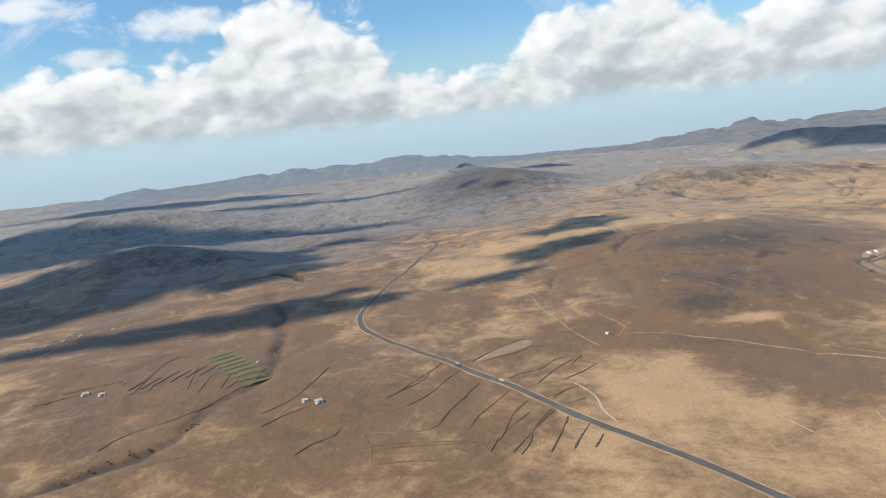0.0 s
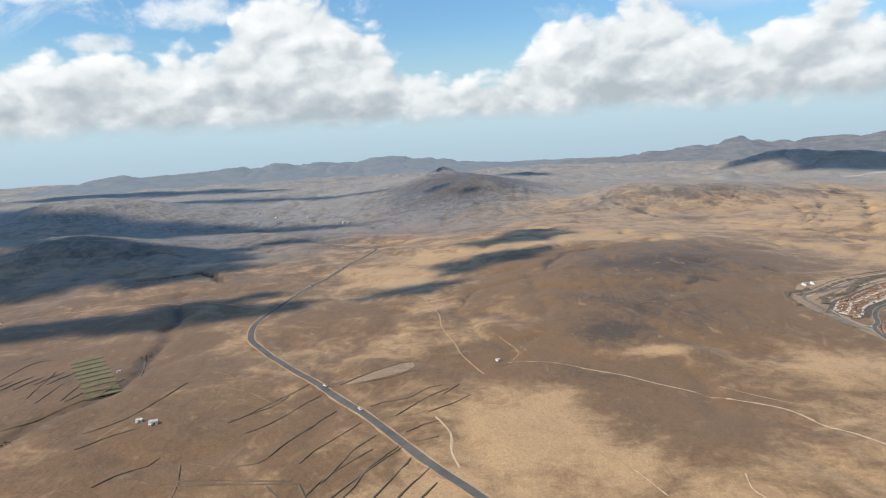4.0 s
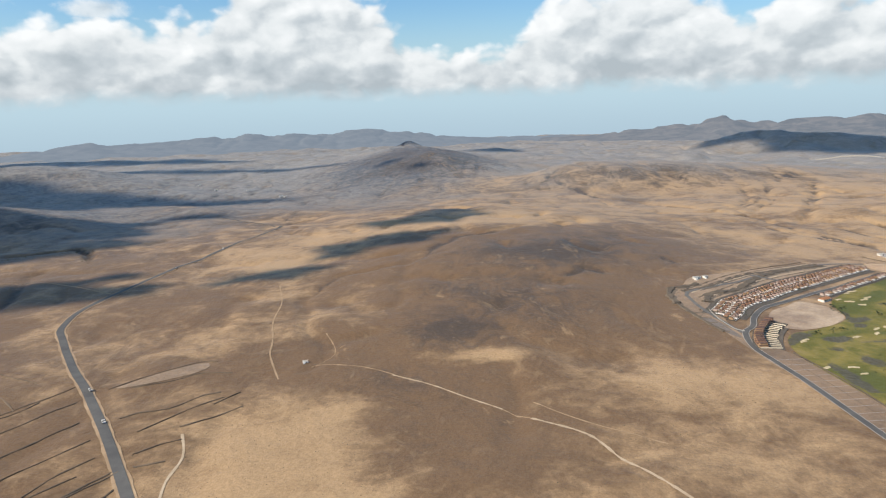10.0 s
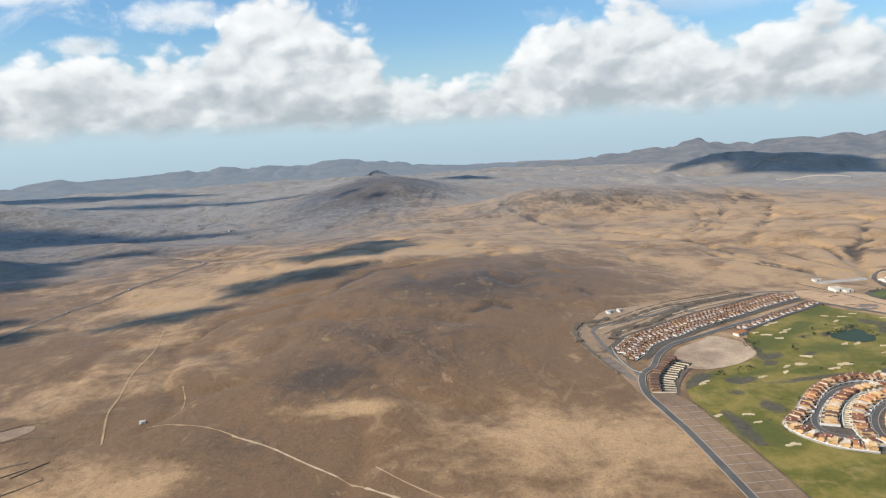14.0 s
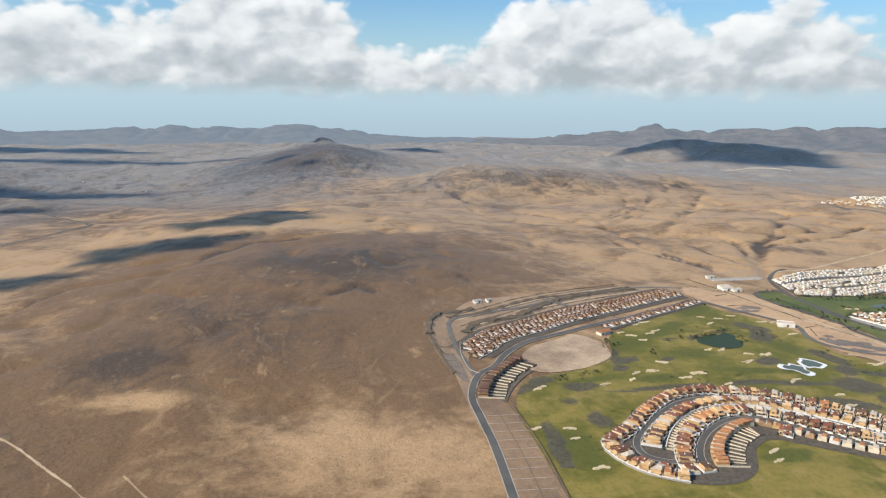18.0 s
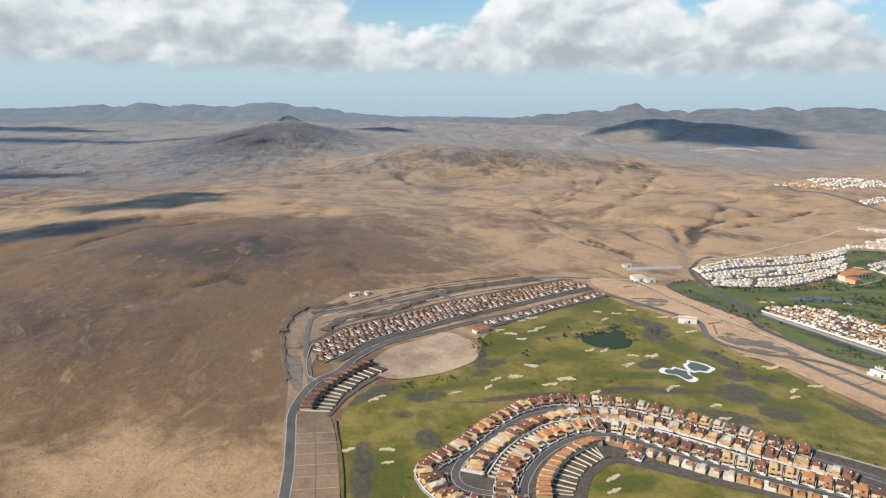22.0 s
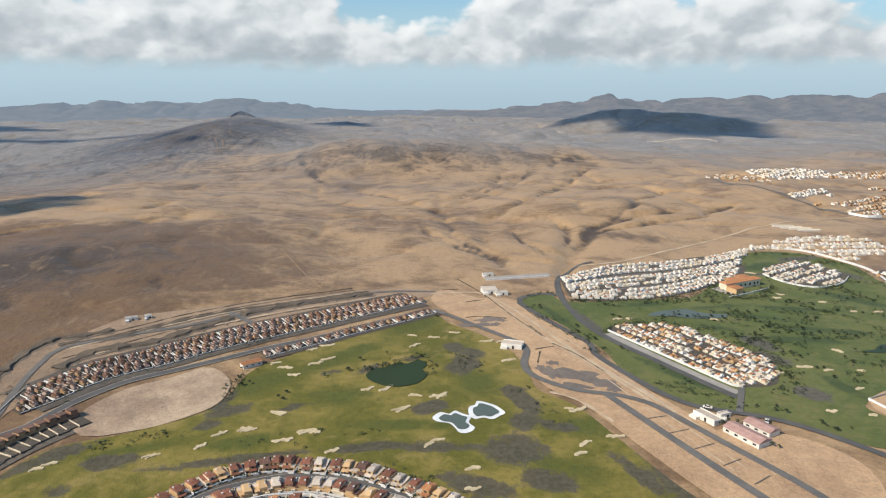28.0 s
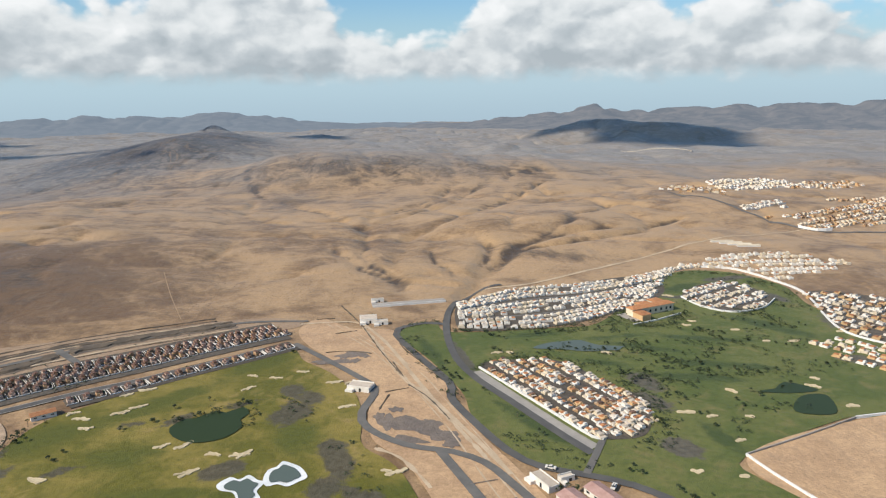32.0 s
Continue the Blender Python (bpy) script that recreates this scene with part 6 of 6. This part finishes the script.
GROVES = [([(768, 560), (800, 574)], 0, 0), ([(838, 745), (855, 730), (880, 722)], 14, 3), ([(862, 722), (890, 700), (915, 690)], 16, 4), ([(830, 700), (850, 690), (875, 685)], 14, 4), ([(770, 742), (785, 734), (798, 731)], 8, 3), ([(795, 766), (830, 768), (850, 776)], 16, 3), ([(862, 775), (890, 781), (912, 795)], 16, 3),
          ([(860, 782), (866, 800), (872, 815)], 12, 3), ([(905, 800), (915, 815), (930, 822)], 10, 4), ([(890, 765), (905, 755), (925, 748)], 14, 3), ([(930, 752), (945, 760), (960, 775)], 12, 4), ([(758, 690), (770, 655), (780, 630)], 7, 2), ([(725, 770), (735, 735), (748, 690)], 22, 4), ([(800, 600), (815, 590), (830, 585)], 8, 3), ([(795, 612), (810, 606)], 8, 3),
          ([(845, 672), (850, 650), (858, 632)], 10, 4), ([(960, 870), (985, 862), (1000, 850)], 14, 4), ([(895, 862), (920, 870)], 8, 4), ([(870, 835), (890, 845)], 8, 4), ([(820, 625), (826, 640), (835, 665)], 10, 3), ([(940, 700), (960, 690), (985, 660)], 12, 5), ([(753, 775), (770, 765), (790, 758)], 10, 4), ([(768, 598), (778, 596), (790, 594)], 8, 2), ([(778, 577), (790, 575)], 5, 2),
          ([(612, 672), (630, 678), (645, 688)], 14, 2), ([(548, 675), (546, 655), (550, 668)], 8, 2), ([(570, 640), (575, 648)], 4, 3), ([(655, 752), (657, 750)], 3, 1), ([(600, 665), (620, 692)], 6, 5), ([(552, 655), (560, 665)], 3, 2), ([(500, 603), (520, 612)], 5, 2), ([(588, 660), (598, 668)], 3, 3),
          ([(-269, 395), (-235, 420), (-205, 445)], 22, 6), ([(-200, 455), (-190, 470)], 8, 3), ([(-290, 590), (-300, 560)], 5, 5), ([(-175, 640), (-168, 660)], 5, 3), ([(-470, 755), (-430, 780)], 10, 6), ([(-330, 940), (-300, 980), (-280, 1010)], 12, 8), ([(-240, 1020), (-215, 1000), (-190, 940)], 14, 5), ([(-150, 1790), (-130, 1800)], 6, 6)]
GROVES += [([(800, 742), (830, 735), (850, 728)], 16, 2), ([(850, 745), (880, 735), (905, 722)], 18, 2), ([(855, 705), (875, 700), (895, 695)], 14, 2), ([(835, 690), (850, 705), (860, 715)], 12, 2), ([(905, 745), (930, 735), (950, 720)], 16, 2), ([(940, 790), (955, 775), (970, 760)], 14, 3), ([(870, 660), (890, 668), (915, 680)], 12, 3), ([(810, 768), (840, 772)], 10, 2)]
r_t = random.Random(9)
for line, count, wide in GROVES:
    if not count:
        continue
    spots = smooth_line(line, 1.0)
    for i in range((count * 7 + 4) // 10):
        q = spots[min(int(r_t.random() * len(spots)), len(spots) - 1)]
        x, y = q.x + r_t.gauss(0, wide * 0.6), q.y + r_t.gauss(0, wide * 0.6)
        kind = r_t.choice(TREES)
        place(kind, x, y, r_t.uniform(0, 6), "dark green tree with a loose crown beside the fairway" if y < 900 and x > 0 else "dark scrubby tree in the dry valley", "scattered trees", r_t.uniform(0.32, 0.66), "tree", "tree", 0.2)


def scrub(name, areas, label, seed):
    """Low dark desert bushes, far too many to count, as one mesh of small leaf clumps."""
    r = random.Random(seed)
    v, f = [], []
    for cx, cy, sx, sy, count in areas:
        for i in range(count):
            x, y = cx + r.gauss(0, sx), cy + r.gauss(0, sy)
            z, q = ground(x, y), r.uniform(0.12, 0.38)
            for _ in range(4):
                a = r.uniform(0, 6.283)
                d = Vector((math.cos(a), math.sin(a), r.uniform(-0.1, 0.5))) * q
                n = Vector((-math.sin(a), math.cos(a), r.uniform(0.1, 0.6))) * q * 0.6
                c = Vector((x, y, z + q * 0.45)) + d * 0.3
                o = len(v)
                v += [tuple(c - d), tuple(c + n), tuple(c + d), tuple(c - n)]
                f.append((o, o + 1, o + 2, o + 3))
    return tagged(mesh_object(name, v, f, SCRUB), label, "bushes", kind="stuff")


SCRUB = plain("desert_scrub", (0.075, 0.062, 0.035), (0.13, 0.105, 0.060), 0.9, 0.3, 2.0, 0.2, 0.0)
scrub("desert_bushes", [(330, 620, 140, 120, 3800), (100, 560, 130, 120, 3000), (-150, 520, 110, 110, 2500), (420, 880, 150, 110, 2200), (800, 980, 140, 80, 2200), (730, 700, 20, 70, 260), (560, 880, 120, 60, 1200)], "sparse dark desert bushes dotted over the soil", 3)


def bushes(name, spots, label, seed):
    """Low garden bushes and hedges too many to count, as one mesh of leaf clumps."""
    r = random.Random(seed)
    v, f = [], []
    for line, count, wide in spots:
        pts = smooth_line(line, 1.0)
        for i in range(count):
            p = pts[int(r.random() * len(pts)) % len(pts)]
            x, y, q = p.x + r.gauss(0, wide), p.y + r.gauss(0, wide), r.uniform(0.4, 1.15)
            z = ground(x, y) + 0.3
            for _ in range(12):
                a, e = r.uniform(0, 6.283), r.uniform(0, 1.4)
                c = Vector((x + q * math.cos(a) * math.cos(e), y + q * math.sin(a) * math.cos(e), z + 1.1 * q * math.sin(e)))
                d = Vector((r.uniform(-1, 1), r.uniform(-1, 1), r.uniform(-0.5, 0.5))) * q * 0.45
                n = d.cross(Vector((r.uniform(-1, 1), r.uniform(-1, 1), 1))).normalized() * q * 0.3
                o = len(v)
                v += [tuple(c - d), tuple(c + n), tuple(c + d), tuple(c - n)]
                f.append((o, o + 1, o + 2, o + 3))
    return tagged(mesh_object(name, v, f, LEAF), label, "bushes", kind="stuff")


HEDGES = [([(725, 791), (736, 796), (744, 798)], 40, 2), ([(722, 770), (728, 735), (738, 706), (742, 680)], 70, 2.5), ([(753, 778), (790, 774), (830, 778)], 130, 2), ([(830, 778), (864, 795), (898, 822)], 110, 3), ([(862, 778), (888, 772), (905, 786)], 110, 4), ([(864, 798), (876, 812), (898, 806)], 90, 4), ([(850, 741), (859, 722), (871, 711), (894, 723)], 70, 2.5),
          ([(816, 745), (796, 733), (768, 745)], 50, 2.5), ([(818, 717), (832, 696), (845, 698), (850, 670)], 110, 4), ([(830, 690), (836, 660), (826, 630), (815, 622)], 120, 3), ([(760, 641), (773, 632), (790, 612)], 50, 3), ([(880, 745), (905, 735), (935, 742), (960, 728)], 80, 2.5), ([(895, 700), (920, 690), (950, 700)], 60, 3), ([(925, 790), (935, 775), (955, 790), (985, 800)], 80, 3),
          ([(985, 860), (1000, 830), (992, 790)], 70, 3), ([(900, 870), (930, 884), (965, 890)], 70, 3), ([(855, 630), (880, 650), (905, 655)], 50, 4), ([(757, 716), (771, 728), (798, 727), (815, 712)], 90, 1.5), ([(925, 804), (940, 791), (965, 796), (984, 818)], 60, 1.5), ([(610, 668), (622, 676), (640, 686)], 40, 2), ([(646, 660), (648, 676)], 20, 2), ([(548, 640), (546, 660), (556, 676)], 40, 2),
          ([(664, 690), (668, 670)], 25, 4), ([(500, 600), (530, 612)], 25, 2), ([(560, 600), (620, 606)], 20, 4), ([(690, 640), (700, 600)], 25, 4)]
HEDGES += [([(855, 747), (858, 729), (867, 711), (873, 698), (884, 691), (900, 692)], 110, 2), ([(901, 761), (911, 740), (923, 724), (925, 699)], 70, 2.5), ([(821, 766), (835, 770), (847, 764)], 35, 1.5), ([(825, 737), (835, 727), (850, 717)], 35, 1.5), ([(846, 698), (854, 689), (864, 681)], 35, 2), ([(856, 790), (850, 763), (867, 771), (889, 773), (902, 795)], 110, 2), ([(889, 851), (905, 853), (920, 858)], 70, 3), ([(946, 795), (957, 779), (959, 754)], 90, 3), ([(972, 887), (993, 873), (998, 850)], 60, 2.5)]
HEDGES += [(GARDENS, 150, 2.0), (OUTER[2:], 120, 3.0), (ROW_MID, 160, 8.0)]
bushes("garden_bushes", HEDGES, "dark green bushes and hedges along the fairways", 17)


# ---------------------------------------------------------------- cars
def car(paint):
    return [("body", boxes("body", paint, (-2.1, 2.1, -0.85, 0.85, 0.35, 0.95))), ("cabin", pitched("cabin", GLASS, -1.2, 1.1, -0.75, 0.75, 0.95, 0.5, 0.5, 0.0)), ("roof", boxes("roof", paint, (-0.7, 0.6, -0.6, 0.6, 1.38, 1.5)))] + [
        ("wheel", boxes("wheel", GLASS, (x - 0.3, x + 0.3, y - 0.1, y + 0.1, 0.0, 0.6))) for x in (-1.3, 1.3) for y in (-0.8, 0.8)]


CAR = car(WHITE)
for x, y, a in [(1, 543, -0.95), (32, 494, -0.97), (-70, 893, -1.3), (-45, 990, -1.35)]:
    place(CAR, x + 1.5, y + 1.0, a, "small white car driving on the highway", "cars on the highway", 1.0, "car", "car", 0.5)
for x, y, a in [(772, 612, -0.5), (792, 596, 1.0)]:
    place(CAR, x, y, a, "small white car on the estate road", "parked cars", 1.0, "car", "car", 0.6)


# ---------------------------------------------------------------- clouds overhead, whose shadows lie on the land
def cloud(tx, ty, rx, ry, high, seed, turn=0.0):
    """A flat-based cumulus whose shade falls round (tx, ty)."""
    r = random.Random(seed)
    c = Vector((tx, ty, 0)) + TO_SUN * (high / TO_SUN.z)
    v, f = [], []
    bits = [(0, 0, 0.8)] + [(r.uniform(-1, 1), r.uniform(-0.8, 0.8), r.uniform(0.18, 0.5)) for _ in range(9)]
    for bx, by, s in bits:
        o, n, ph = len(v), 26, r.uniform(0, 6)
        for k in range(5):
            e = k / 4 * math.pi / 2
            for i in range(n):
                a = i / n * 6.283
                q = s * math.cos(e) * (1 + 0.22 * math.sin(3 * a + ph) + 0.14 * math.sin(7 * a + 2 * ph) + 0.08 * math.sin(13 * a + 3 * ph))
                x, y = rx * (bx + q * math.cos(a)), ry * (by + q * math.sin(a))
                v.append((c.x + x * math.cos(turn) - y * math.sin(turn), c.y + x * math.sin(turn) + y * math.cos(turn), c.z + 0.35 * s * min(rx, ry) * math.sin(e)))
        for k in range(4):
            f += [(o + k * n + i, o + k * n + (i + 1) % n, o + (k + 1) * n + (i + 1) % n, o + (k + 1) * n + i) for i in range(n)]
        f.append(tuple(o + i for i in range(n))[::-1])
    tagged(mesh_object("cloud", v, f, VAPOUR, None, True), "white flat-based cumulus cloud drifting overhead", "cloud", kind="structure")


SHADES = [(-560, 1010, 270, 215, 900, 0.35), (-960, 1620, 430, 340, 2200, 0.3), (-185, 800, 95, 55, 700, 0.35), (-330, 760, 130, 45, 800, 0.1), (-440, 1200, 170, 75, 900, 0.1), (55, 832, 62, 32, 700, 0.1), (182, 955, 76, 48, 700, 0.3), (225, 1085, 74, 48, 750, 0.2), (255, 1165, 52, 34, 750, 0.2),
          (1600, 2580, 300, 200, 2300, -0.7), (1450, 2840, 260, 110, 2300, 0.0), (-420, 1680, 230, 80, 2200, 0.1), (-900, 2500, 420, 120, 2600, 0.0), (-330, 2450, 230, 50, 2600, 0.1), (-1300, 3200, 600, 200, 2800, 0.0), (212, 2010, 34, 40, 1500, 0.3), (128, 2965, 50, 60, 1800, 0.0), (493, 3080, 110, 90, 1800, 0.0), (-200, 1330, 70, 30, 1200, 0.2), (110, 2130, 60, 40, 1600, 0.9)]
for i, (tx, ty, rx, ry, high, turn) in enumerate(SHADES):
    cloud(tx, ty, rx, ry, high, 50 + i, turn)
